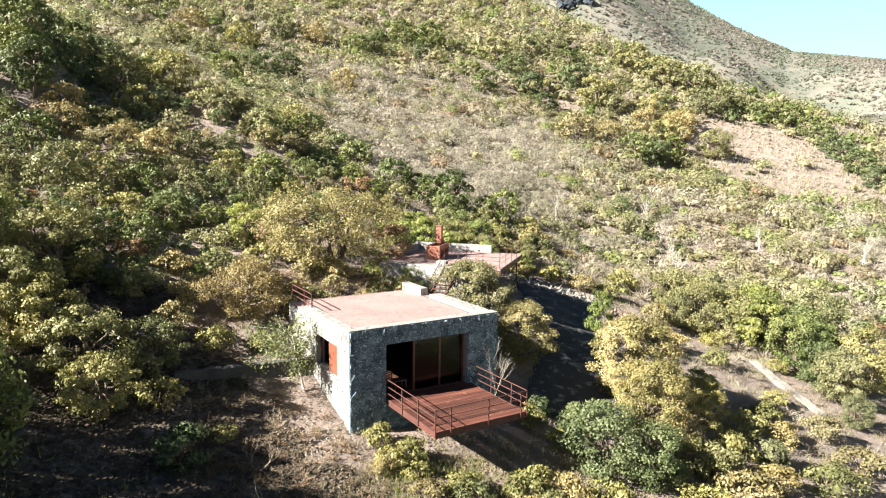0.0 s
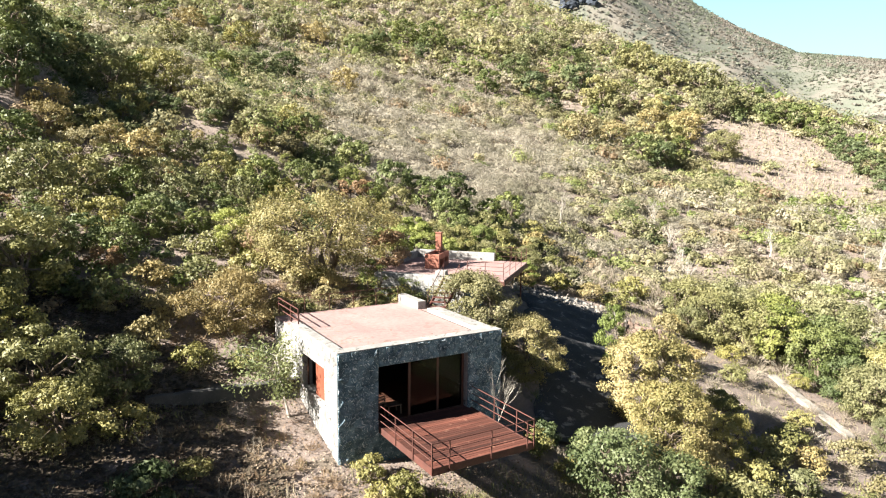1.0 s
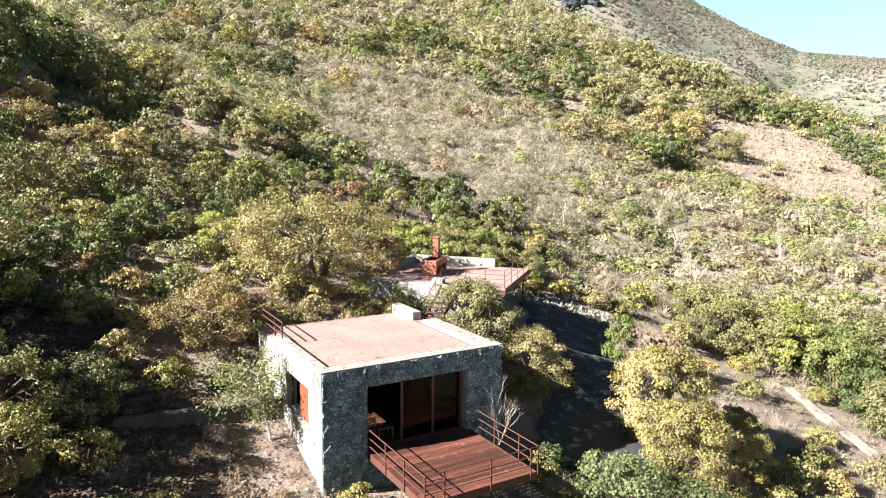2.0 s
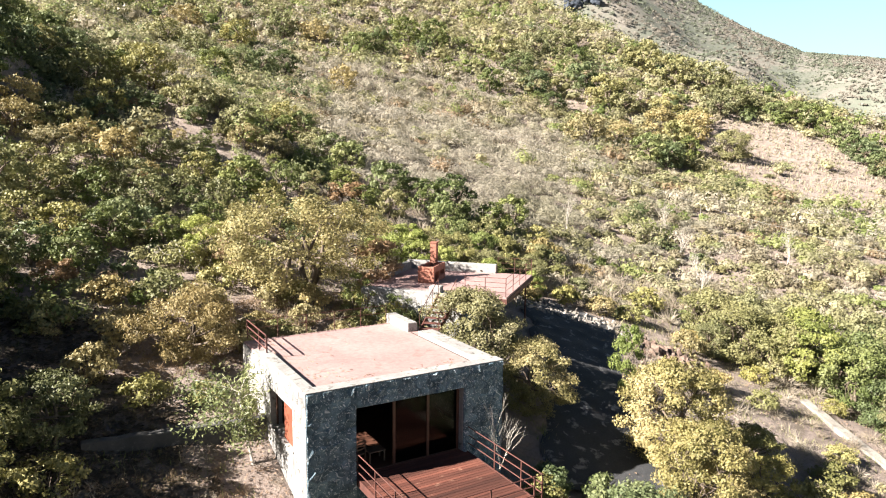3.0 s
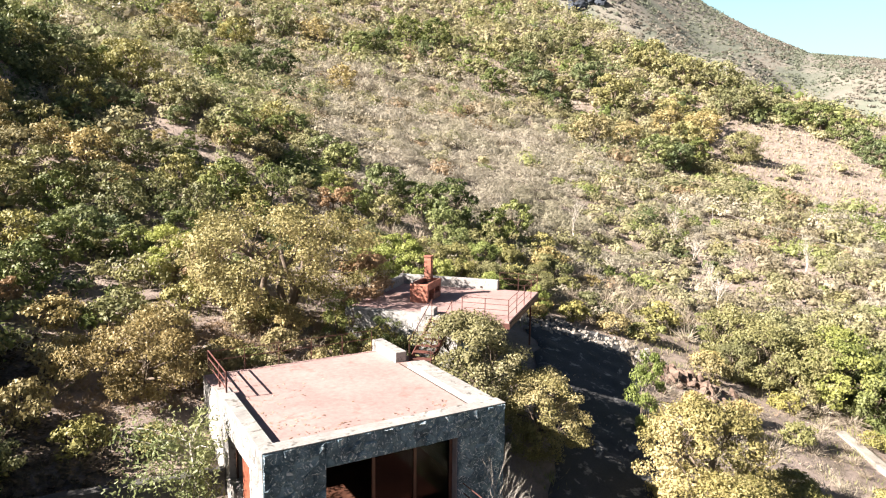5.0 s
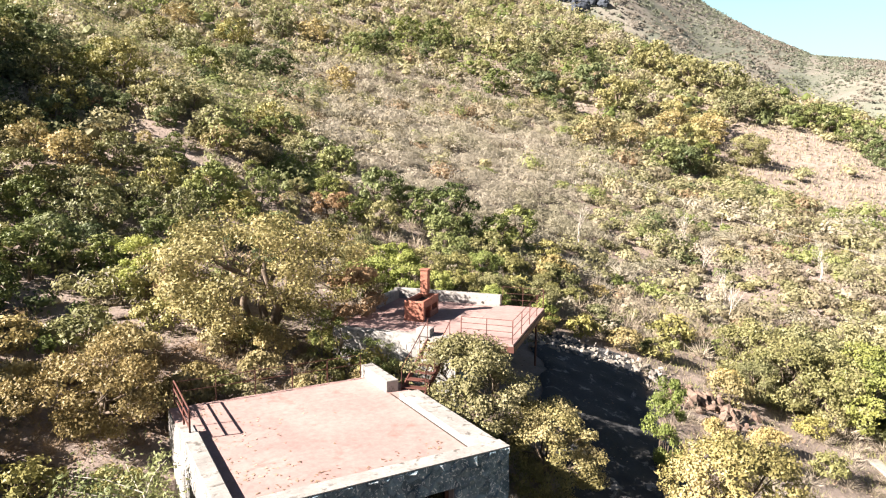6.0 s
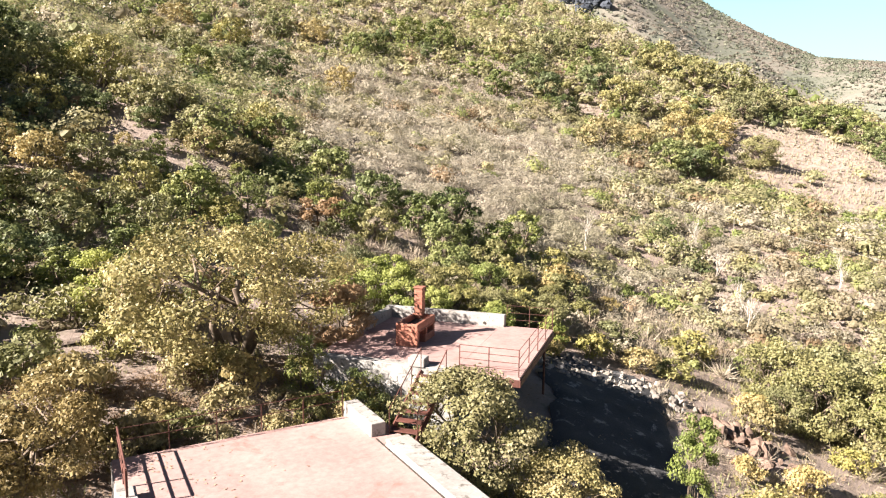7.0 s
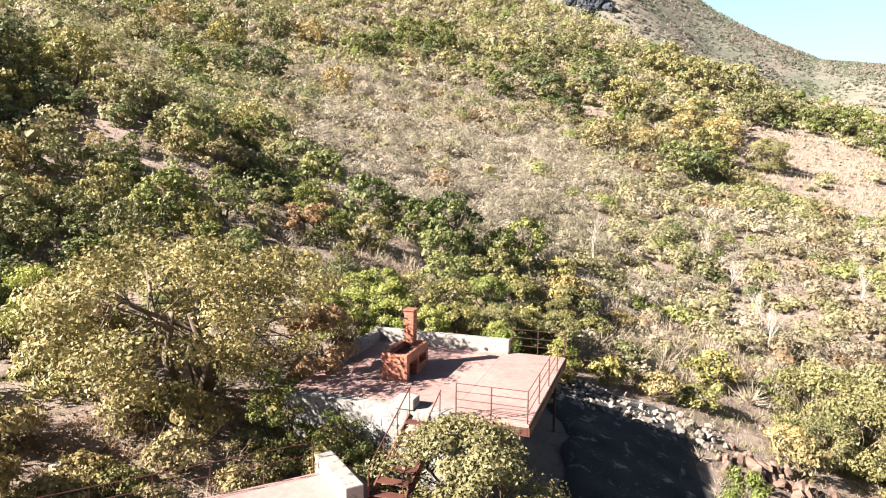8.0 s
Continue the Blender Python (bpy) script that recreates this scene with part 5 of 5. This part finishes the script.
# on the upper slope
trees(((110.3, 144.1, 5.2, "y"), (107.5, 131.9, 4.1, "g"), (123.8, 145.2, 4.6, "y"), (138.6, 149.5, 4.9, "y"), (119.1, 118.1, 4.8, "g"), (119.1, 109.4, 4.7, "y"), (121, 104.2, 3.8, "y"), (150.5, 126.6, 5.6, "y"), (130.7, 134.9, 3.6, "d"), (105.2, 121.3, 3.9, "g"), (92.5, 123.8, 3.8, "d"), (152.6, 115.4, 5.4, "y"), (155.8, 106.1, 5.3, "y"), (133.1, 102, 4, "y"), (102.5, 110.9, 2.9, "d")))
trees(((17.9, 96.5, 2.6, "d"), (25, 110.5, 2.9, "g"), (31.2, 117.8, 3.1, "g"), (37.3, 122.4, 3.2, "d"), (70.1, 155.7, 4.2, "g"), (74.7, 156.1, 3.4, "d"), (47.6, 113, 3.2, "t"), (20.1, 122, 3.1, "o"), (15.7, 134.9, 3.4, "o"), (25.1, 162.6, 4, "t"), (34.5, 149.2, 3.8, "o"), (51.8, 168.9, 4.3, "o"), (59.9, 163.7, 4.3, "t"), (89, 164.7, 4.5, "d"), (94.4, 156.7, 4.4, "d")))

x, y, d, az, rng = scatter(2.4, 30, 64, 1)
what = kinds_at(x, y, d, az, rng)
for i in range(len(x)):
    kind = KINDS[what[i]]
    clear = math.hypot(x[i] - 5.6, y[i] - 15.2) < 5 or (-6 < x[i] < 3 and 8 < y[i] < 18) or az[i] < 62 or min(math.hypot(x[i] - a, y[i] - b) / r for a, b, r in grown) < 1.0
    if kind in wood_kinds and not clear:
        stand(wood_kinds[kind], float(x[i]), float(y[i]), rng.uniform(0.3, 0.6), rng.uniform(0, 360), rng.uniform(0.8, 1.1))

LEAVES = {"dark": SCRUB_DARK, "olive": SCRUB_OLIVE, "green": SCRUB_GREEN, "yellow": SCRUB_YELLOW, "tan": SCRUB_TAN, "russet": SCRUB_RUST, "grey": SCRUB_GREY}
quads = {k: [] for k in KINDS}
for spacing, d0, d1, seed, per, leaf, size, lumps in ((1.55, 30, 62, 13, 64, 0.11, 0.66, 2), (2.0, 62, 105, 2, 110, 0.17, 1.1, 3), (2.6, 105, 175, 3, 66, 0.27, 1.7, 3), (3.3, 175, 345, 4, 46, 0.42, 2.5, 2)):
    x, y, d, az, rng = scatter(spacing, d0, d1, seed)
    what = kinds_at(x, y, d, az, rng)
    free = (d > 62) | ((az > 62) & (np.hypot(x - 5, y - 14) > 7)) | ((az < 60) & (d > 45))
    free &= np.min(np.stack([np.hypot(x - a, y - b) / r for a, b, r in grown]), 0) > 0.8
    for k, kind in enumerate(KINDS[:-1]):
        sel = (what == k) & free
        n = int(sel.sum())
        if not n:
            continue
        wood = smooth(66, 73, az[sel]) * smooth(150, 90, d[sel])
        r = size * np.exp(rng.normal(size=n) * 0.4).clip(0.4, 2.2) * (1 + 0.3 * wood)
        if kind == "grey":
            quads[kind].append(bushes(x[sel], y[sel], r * 1.25, r * rng.uniform(0.75, 1.2, n), per + 20, leaf * 0.45, rng, lumps, 4.5, 0, 0.7))
        else:
            quads[kind].append(bushes(x[sel], y[sel], r, r * rng.uniform(0.8, 1.3, n), per, leaf, rng, lumps, core=0.36, rag=0.26))
# sparse low brush on the eroded patches
x, y, d, az, rng = scatter(2.6, 90, 210, 12, 0.0)
sel = (bare(x, y) > 0.3) & (rng.uniform(size=len(x)) < 0.75)
r = rng.uniform(0.4, 1.0, int(sel.sum()))
quads["grey"].append(bushes(x[sel], y[sel], r, r * 0.8, 40, 0.12, rng, 1, 4.0, 0, 0.85))
# leafless brush of the nearer slope
x, y, d, az, rng = scatter(1.5, 34, 62, 6)
keep = (az < 66) & (rng.uniform(size=len(x)) < 0.8) & ~((az < 54) & (d < 44))
r = rng.uniform(0.6, 1.4, int(keep.sum()))
near_brush = brush(x[keep], y[keep], r, r * 1.1, 150, 0.034, rng)
x, y, d, az, rng = scatter(1.15, 20, 47, 15)
keep = (x > 18.5) & (x < 33) & (y > -12) & (y < 13) & (waves(x, y, 8, 1.0) + rng.uniform(-0.5, 0.5, len(x)) > -0.25)
r = rng.uniform(0.35, 0.9, int(keep.sum()))
near_brush = np.concatenate([near_brush, brush(x[keep], y[keep], r, r * 0.9, 150, 0.017, rng)])
x, y = np.concatenate([rng.uniform(-4.5, 8.5, 340), rng.uniform(-7, -0.4, 190), rng.uniform(-1, 9, 90)]), np.concatenate([rng.uniform(8.5, 14, 340), rng.uniform(-8, 3.5, 190), rng.uniform(-9, -4.6, 90)])
r = rng.uniform(0.22, 0.55, len(x))
house_brush = brush(x, y, r, r * 0.9, 80, 0.016, rng)
tagged(new("dry_brush", quads_mesh("dry_brush", house_brush, RUSSET_TWIG, 3)), "brown dry brush and stalks on the ground round the house", "scrub", kind="stuff")
tagged(new("thorn_brush", quads_mesh("thorn_brush", near_brush, TWIG, 3)), "leafless thorny grey brush on the slope above the driveway", "scrub", kind="stuff")
# Unseen dark scrub added behind the camera, also darkening the door glass reflections.
grng = np.random.default_rng(90)
gx, gy = grng.uniform(-70, 90, 1500), grng.uniform(-85, 12, 1500)
ok = ((gy < -14) | (gx < -20) | (gx > 52)) & (np.hypot(gx + 6, gy + 18) > 12)
gr = grng.uniform(1.0, 2.4, int(ok.sum()))
quads["dark"].append(bushes(gx[ok], gy[ok], gr, gr * 1.3, 70, 0.26, grng, 1, core=0.5))
low_growth = []
for spacing, d0, d1, seed, per, wide, tall in ((1.1, 44, 110, 7, 8, 0.06, 0.32), (1.7, 110, 200, 8, 8, 0.2, 0.65), (2.4, 200, 345, 9, 7, 0.4, 0.8)):
    x, y, d, az, rng = scatter(spacing, d0, d1, seed, 0.2)
    bx, by = np.repeat(x, per) + rng.normal(size=len(x) * per) * spacing * 0.45, np.repeat(y, per) + rng.normal(size=len(x) * per) * spacing * 0.45
    way = rng.normal(size=(len(bx), 3)) * 0.5
    way[:, 2] = np.abs(way[:, 2]) + 0.7
    way *= (tall * rng.uniform(0.5, 1.3, len(bx)))[:, None]
    low_growth.append(slivers(np.stack([bx, by, land(bx, by) - 0.05], -1), way, wide, rng))
tagged(new("undergrowth", quads_mesh("undergrowth", np.concatenate(low_growth), UNDER, 3)), "low dry undergrowth between the hillside scrub", "undergrowth", kind="stuff")
NAMES = {"dark": ("dark_scrub", "dark green scrub covering the hillside"), "olive": ("olive_scrub", "olive-green scrub covering the hillside"), "green": ("green_scrub", "fresh green scrub on the hillside"),
         "yellow": ("yellow_scrub", "sunlit yellow-green scrub on the spur"), "tan": ("tan_scrub", "dry tan scrub on the hillside"), "russet": ("russet_scrub", "russet scrub scattered on the hillside"),
         "grey": ("grey_brush", "leafless grey brush covering the hillside")}
for kind, (name, label) in NAMES.items():
    tagged(new(name, scrub_mesh(name, quads[kind], LEAVES[kind])), label, "scrub", kind="stuff")

# clumps on the mountain behind
rng = np.random.default_rng(31)
g = np.meshgrid(np.arange(200, 900, 4.6), np.arange(90, 800, 4.6))
x, y = g[0].ravel() + rng.uniform(-2.7, 2.7, g[0].size), g[1].ravel() + rng.uniform(-2.7, 2.7, g[0].size)
d, az = np.hypot(x + 5, y + 15), np.degrees(np.arctan2(y + 15, x + 5))
keep = (az > 16) & (az < 54) & (d > 300) & (d < 900) & (x > brow(y) + 40)
x, y = x[keep], y[keep]
r = rng.uniform(2.4, 5.0, len(x))
# Green clumps imitate the ravine's shade, and fill a green patch beside it.
ravine_shade_green = np.exp(-((az[keep] - 30.5) / 2.2) ** 2) * smooth(380, 480, d[keep]) + 0.8 * np.exp(-((az[keep] - 38.5) / 1.6) ** 2)
leafy = waves(x, y, 120, 1.0) + 1.1 * ravine_shade_green + rng.uniform(-0.5, 0.5, len(x)) > 0.3
for name, sel, mat, label in (("mountain_scrub", leafy, MOUNTAIN_GREEN, "grey-green scrub on the far mountain"), ("mountain_brush", ~leafy, MOUNTAIN_DRY, "dry brown brush on the far mountain")):
    tagged(new(name, scrub_mesh(name, [bushes(x[sel], y[sel], r[sel], r[sel] * 0.2, 9, 1.3, rng, 1, core=0, rag=0.5)], mat)), label, "scrub", kind="stuff")

# crag high on the mountain, its shaded face put into the rock colour
rng = np.random.default_rng(4)
bm = bmesh.new()
for k in range(26):
    x, y = 400 + rng.normal() * 7, 434 + rng.normal() * 7
    r = rng.uniform(2.5, 6.5)
    made = bmesh.ops.create_icosphere(bm, subdivisions=3, radius=r, matrix=pose(x, y, at_ground(x, y) + r * 0.2, *(rng.uniform(0, 360, 3))) @ Matrix.Diagonal((0.8, 0.7, 1.3, 1)))
    for v in made["verts"]:
        v.co += Vector(rng.normal(size=3)) * r * 0.09
me = bpy.data.meshes.new("crag")
bm.to_mesh(me)
bm.free()
me.materials.append(CRAG)
tagged(new("crag", me), "rock crag high on the mountain, its shade put into dark blue-grey", "rock", kind="stuff")

# broken rock along the cut above the driveway
rng = np.random.default_rng(8)
bm = bmesh.new()
for k in range(260):
    f = rng.uniform()
    x, y = 18.6 + 6.2 * f + rng.normal() * 1.1, 14.9 - 5.6 * f + rng.normal() * 0.8
    r = rng.uniform(0.05, 0.2) ** 1.0
    made = bmesh.ops.create_icosphere(bm, subdivisions=1, radius=r, matrix=pose(x, y, at_ground(x, y) + 0.12 + r * 0.2, *(rng.uniform(0, 360, 3))) @ Matrix.Diagonal((1.2, 0.9, 0.6, 1)))
    for v in made["verts"]:
        v.co += Vector(rng.normal(size=3)) * r * 0.16
me = bpy.data.meshes.new("broken_rock")
bm.to_mesh(me)
bm.free()
me.materials.append(ROCK)
tagged(new("broken_rock", me), "pale broken rock along the cut above the driveway", "rock", kind="stuff")

# brown outcrop on the bank beside the driveway
rng = np.random.default_rng(18)
bm = bmesh.new()
for k in range(46):
    x, y = 24.6 + rng.normal() * 1.3, 6.7 + rng.normal() * 1.2
    r = rng.uniform(0.12, 0.42)
    made = bmesh.ops.create_icosphere(bm, subdivisions=2, radius=r, matrix=pose(x, y, at_ground(x, y) + 0.1 + r * 0.15, *(rng.uniform(0, 360, 3))) @ Matrix.Diagonal((1.3, 0.9, 0.6, 1)))
    for v in made["verts"]:
        v.co += Vector(rng.normal(size=3)) * r * 0.13
me = bpy.data.meshes.new("rock_outcrop")
bm.to_mesh(me)
bm.free()
me.materials.append(BROWNROCK)
tagged(new("rock_outcrop", me), "reddish-brown rocks on the bank beside the driveway", "rock", kind="stuff")

# ---- grass, weeds and litter round the house ----
rng = np.random.default_rng(77)
n = 5200
x, y = rng.uniform(-16, 50, n), rng.uniform(-14, 26, n)
ok = ~((x > -0.3) & (x < 8.0) & (y > -0.3) & (y < 8.3)) & (waves(x, y, 7) + rng.uniform(-0.6, 0.6, n) > -0.15)
c, s_ = math.cos(radians(41.5)), math.sin(radians(41.5))
u, v = (x - 12) * c + (y - 5.7) * s_, -(x - 12) * s_ + (y - 5.7) * c
ok &= ~((u > -0.2) & (u < 7.2) & (v > 1.9) & (v < 8))
ok &= ~near_things(x, y) | ((x < 9.5) & (y < 0))
x, y = x[ok], y[ok]
xf, yf = rng.uniform(-2.5, 9, 900), rng.uniform(-10, -2.6, 900)
x, y = np.concatenate([x, xf]), np.concatenate([y, yf])


def tufts(x, y, per, tall, spread, width, rng):
    bx, by = np.repeat(x, per) + rng.normal(size=len(x) * per) * spread, np.repeat(y, per) + rng.normal(size=len(x) * per) * spread
    base = np.stack([bx, by, land(bx, by) - 0.02], -1)
    way = rng.normal(size=base.shape) * 0.5
    way[:, 2] = np.abs(way[:, 2]) + 0.9
    way *= (tall * rng.uniform(0.4, 1.3, len(base)))[:, None]
    return slivers(base, way, width, rng)


half = waves(x, y, 11, 2.5) + rng.uniform(-0.5, 0.5, len(x)) > 0.1
tagged(new("dry_grass", quads_mesh("dry_grass", tufts(x[~half], y[~half], 16, 0.2, 0.26, 0.03, rng), STRAW, 3)), "tufts of dry straw-coloured grass on the slope", "grass", kind="stuff")
tagged(new("green_weeds", quads_mesh("green_weeds", tufts(x[half], y[half], 16, 0.2, 0.28, 0.04, rng), HERB, 3)), "low yellow-green weeds among dry grass", "grass", kind="stuff")
# Litter coloured this dark to put tree shade on the ground.
SHADE_LITTER = leafage("shade_dark_litter", [(0.05, 0.04, 0.028), (0.085, 0.066, 0.045), (0.15, 0.115, 0.08)], glow=0.0, rough=0.9)
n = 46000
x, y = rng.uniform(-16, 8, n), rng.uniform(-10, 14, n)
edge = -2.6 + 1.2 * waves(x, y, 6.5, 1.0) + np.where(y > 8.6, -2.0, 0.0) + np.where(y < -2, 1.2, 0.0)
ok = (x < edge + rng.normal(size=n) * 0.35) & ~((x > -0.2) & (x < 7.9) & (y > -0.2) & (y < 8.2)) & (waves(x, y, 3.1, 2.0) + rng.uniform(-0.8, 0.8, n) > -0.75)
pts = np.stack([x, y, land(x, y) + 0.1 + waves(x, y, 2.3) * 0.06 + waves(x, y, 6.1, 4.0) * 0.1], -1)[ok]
tagged(new("shade_dark_litter", quads_mesh("shade_dark_litter", blades(pts, 0.17, rng, 3.0, 1.3), SHADE_LITTER, 3)), "leaf litter under the trees, coloured dark to deepen their shade", "leaf litter", kind="stuff")
n = 26000
x, y = rng.uniform(-14, 34, n), rng.uniform(-12, 20, n)
x[:9000], y[:9000] = rng.uniform(-4.5, 9, 9000), rng.uniform(-8, 7, 9000)
x[9000:13000], y[9000:13000] = rng.uniform(-4.5, 9, 4000), rng.uniform(8.3, 14, 4000)
ok = ~((x > -0.1) & (x < 7.8) & (y > -0.1) & (y < 8.1))
pts = np.stack([x, y, land(x, y) + 0.1 + waves(x, y, 2.3) * 0.06 + waves(x, y, 6.1, 4.0) * 0.1], -1)[ok]
tagged(new("leaf_litter", quads_mesh("leaf_litter", blades(pts, 0.065, rng, 2.5, 1.4), LITTER, 3)), "dry fallen leaves over the soil", "leaf litter", kind="stuff")

# fallen leaves on the flat roof
n = 420
x, y = 0.5 + np.abs(rng.normal(size=n)) * 1.4, rng.uniform(0.6, 7.8, n)
x[:160], y[:160] = rng.uniform(0.5, 6.8, 160), 0.55 + np.abs(rng.normal(size=160)) * 0.5
ok = (x < 6.8) & (waves(x, y, 1.9) > -0.2)
pts = np.stack([x, y, np.full(n, ROOF + 0.012)], -1)[ok]
tagged(new("roof_leaves", quads_mesh("roof_leaves", blades(pts, 0.06, rng, 6.0, 1.5), LITTER, 3)), "dry leaves blown against the roof edges", "leaf litter", kind="stuff")

# ---- stones of the walls ----
front = Matrix(((1, 0, 0, 0), (0, 0, -1, 0), (0, 1, 0, 0), (0, 0, 0, 1)))
side = Matrix(((0, 0, -1, 0), (-1, 0, 0, 0), (0, 1, 0, 0), (0, 0, 0, 1)))
srng = random.Random(20)
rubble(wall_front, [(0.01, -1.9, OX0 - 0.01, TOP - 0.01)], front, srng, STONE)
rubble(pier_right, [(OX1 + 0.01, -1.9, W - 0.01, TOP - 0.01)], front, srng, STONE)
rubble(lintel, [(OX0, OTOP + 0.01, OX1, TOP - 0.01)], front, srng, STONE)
rubble(side_front, [(-WY0 + 0.0, -1.5, -0.02, TOP - 0.01)], side, srng, PALE_STONE, rough=0.05)
rubble(side_low, [(-WY1, -1.2, -WY0, WZ0 - 0.07)], side, srng, PALE_STONE, rough=0.05)
rubble(side_high, [(-WY1, WZ1 + 0.01, -WY0, TOP - 0.01)], side, srng, PALE_STONE, rough=0.05)
rubble(side_back, [(-5.62, -0.4, -WY1, TOP - 0.01)], side, srng, PALE_STONE, rough=0.05)
tside = Matrix(((0, 0, -1, 0), (-1, 0, 0, 0), (0, 1, 0, 0), (0, 0, 0, 1)))
rubble(terrace_wall, [(-7.68, 1.4, -2.27, TZ - 0.01)], tside, srng, PALE_STONE, rough=0.05)


# ---- bright sky behind the mountain ----
m, nt, b = shader("pale_sky")
height_of = nt.nodes.new("ShaderNodeSeparateXYZ")
nt.links.new(nt.nodes.new("ShaderNodeNewGeometry").outputs["Position"], height_of.inputs[0])
span = nt.nodes.new("ShaderNodeMapRange")
span.inputs["From Min"].default_value, span.inputs["From Max"].default_value = 200, 700
nt.links.new(height_of.outputs["Z"], span.inputs["Value"])
glow = nt.nodes.new("ShaderNodeEmission")
nt.links.new(steps(nt, span.outputs[0], [(0.0, (0.225, 0.295, 0.305)), (1.0, (0.125, 0.25, 0.283))]), glow.inputs["Color"])
nt.links.new(glow.outputs[0], nt.nodes["Material Output"].inputs["Surface"])
arc = [radians(12 + 2 * i) for i in range(24)]
verts = [(-5 + 2500 * math.cos(a), -15 + 2500 * math.sin(a), z) for z in (-60, 900) for a in arc]
me = mesh_of("backdrop", verts, [(i, i + 1, i + 25, i + 24) for i in range(23)], m)
tagged(new("backdrop", me), "bright pale blue sky behind the far mountain", "sky", kind="structure")
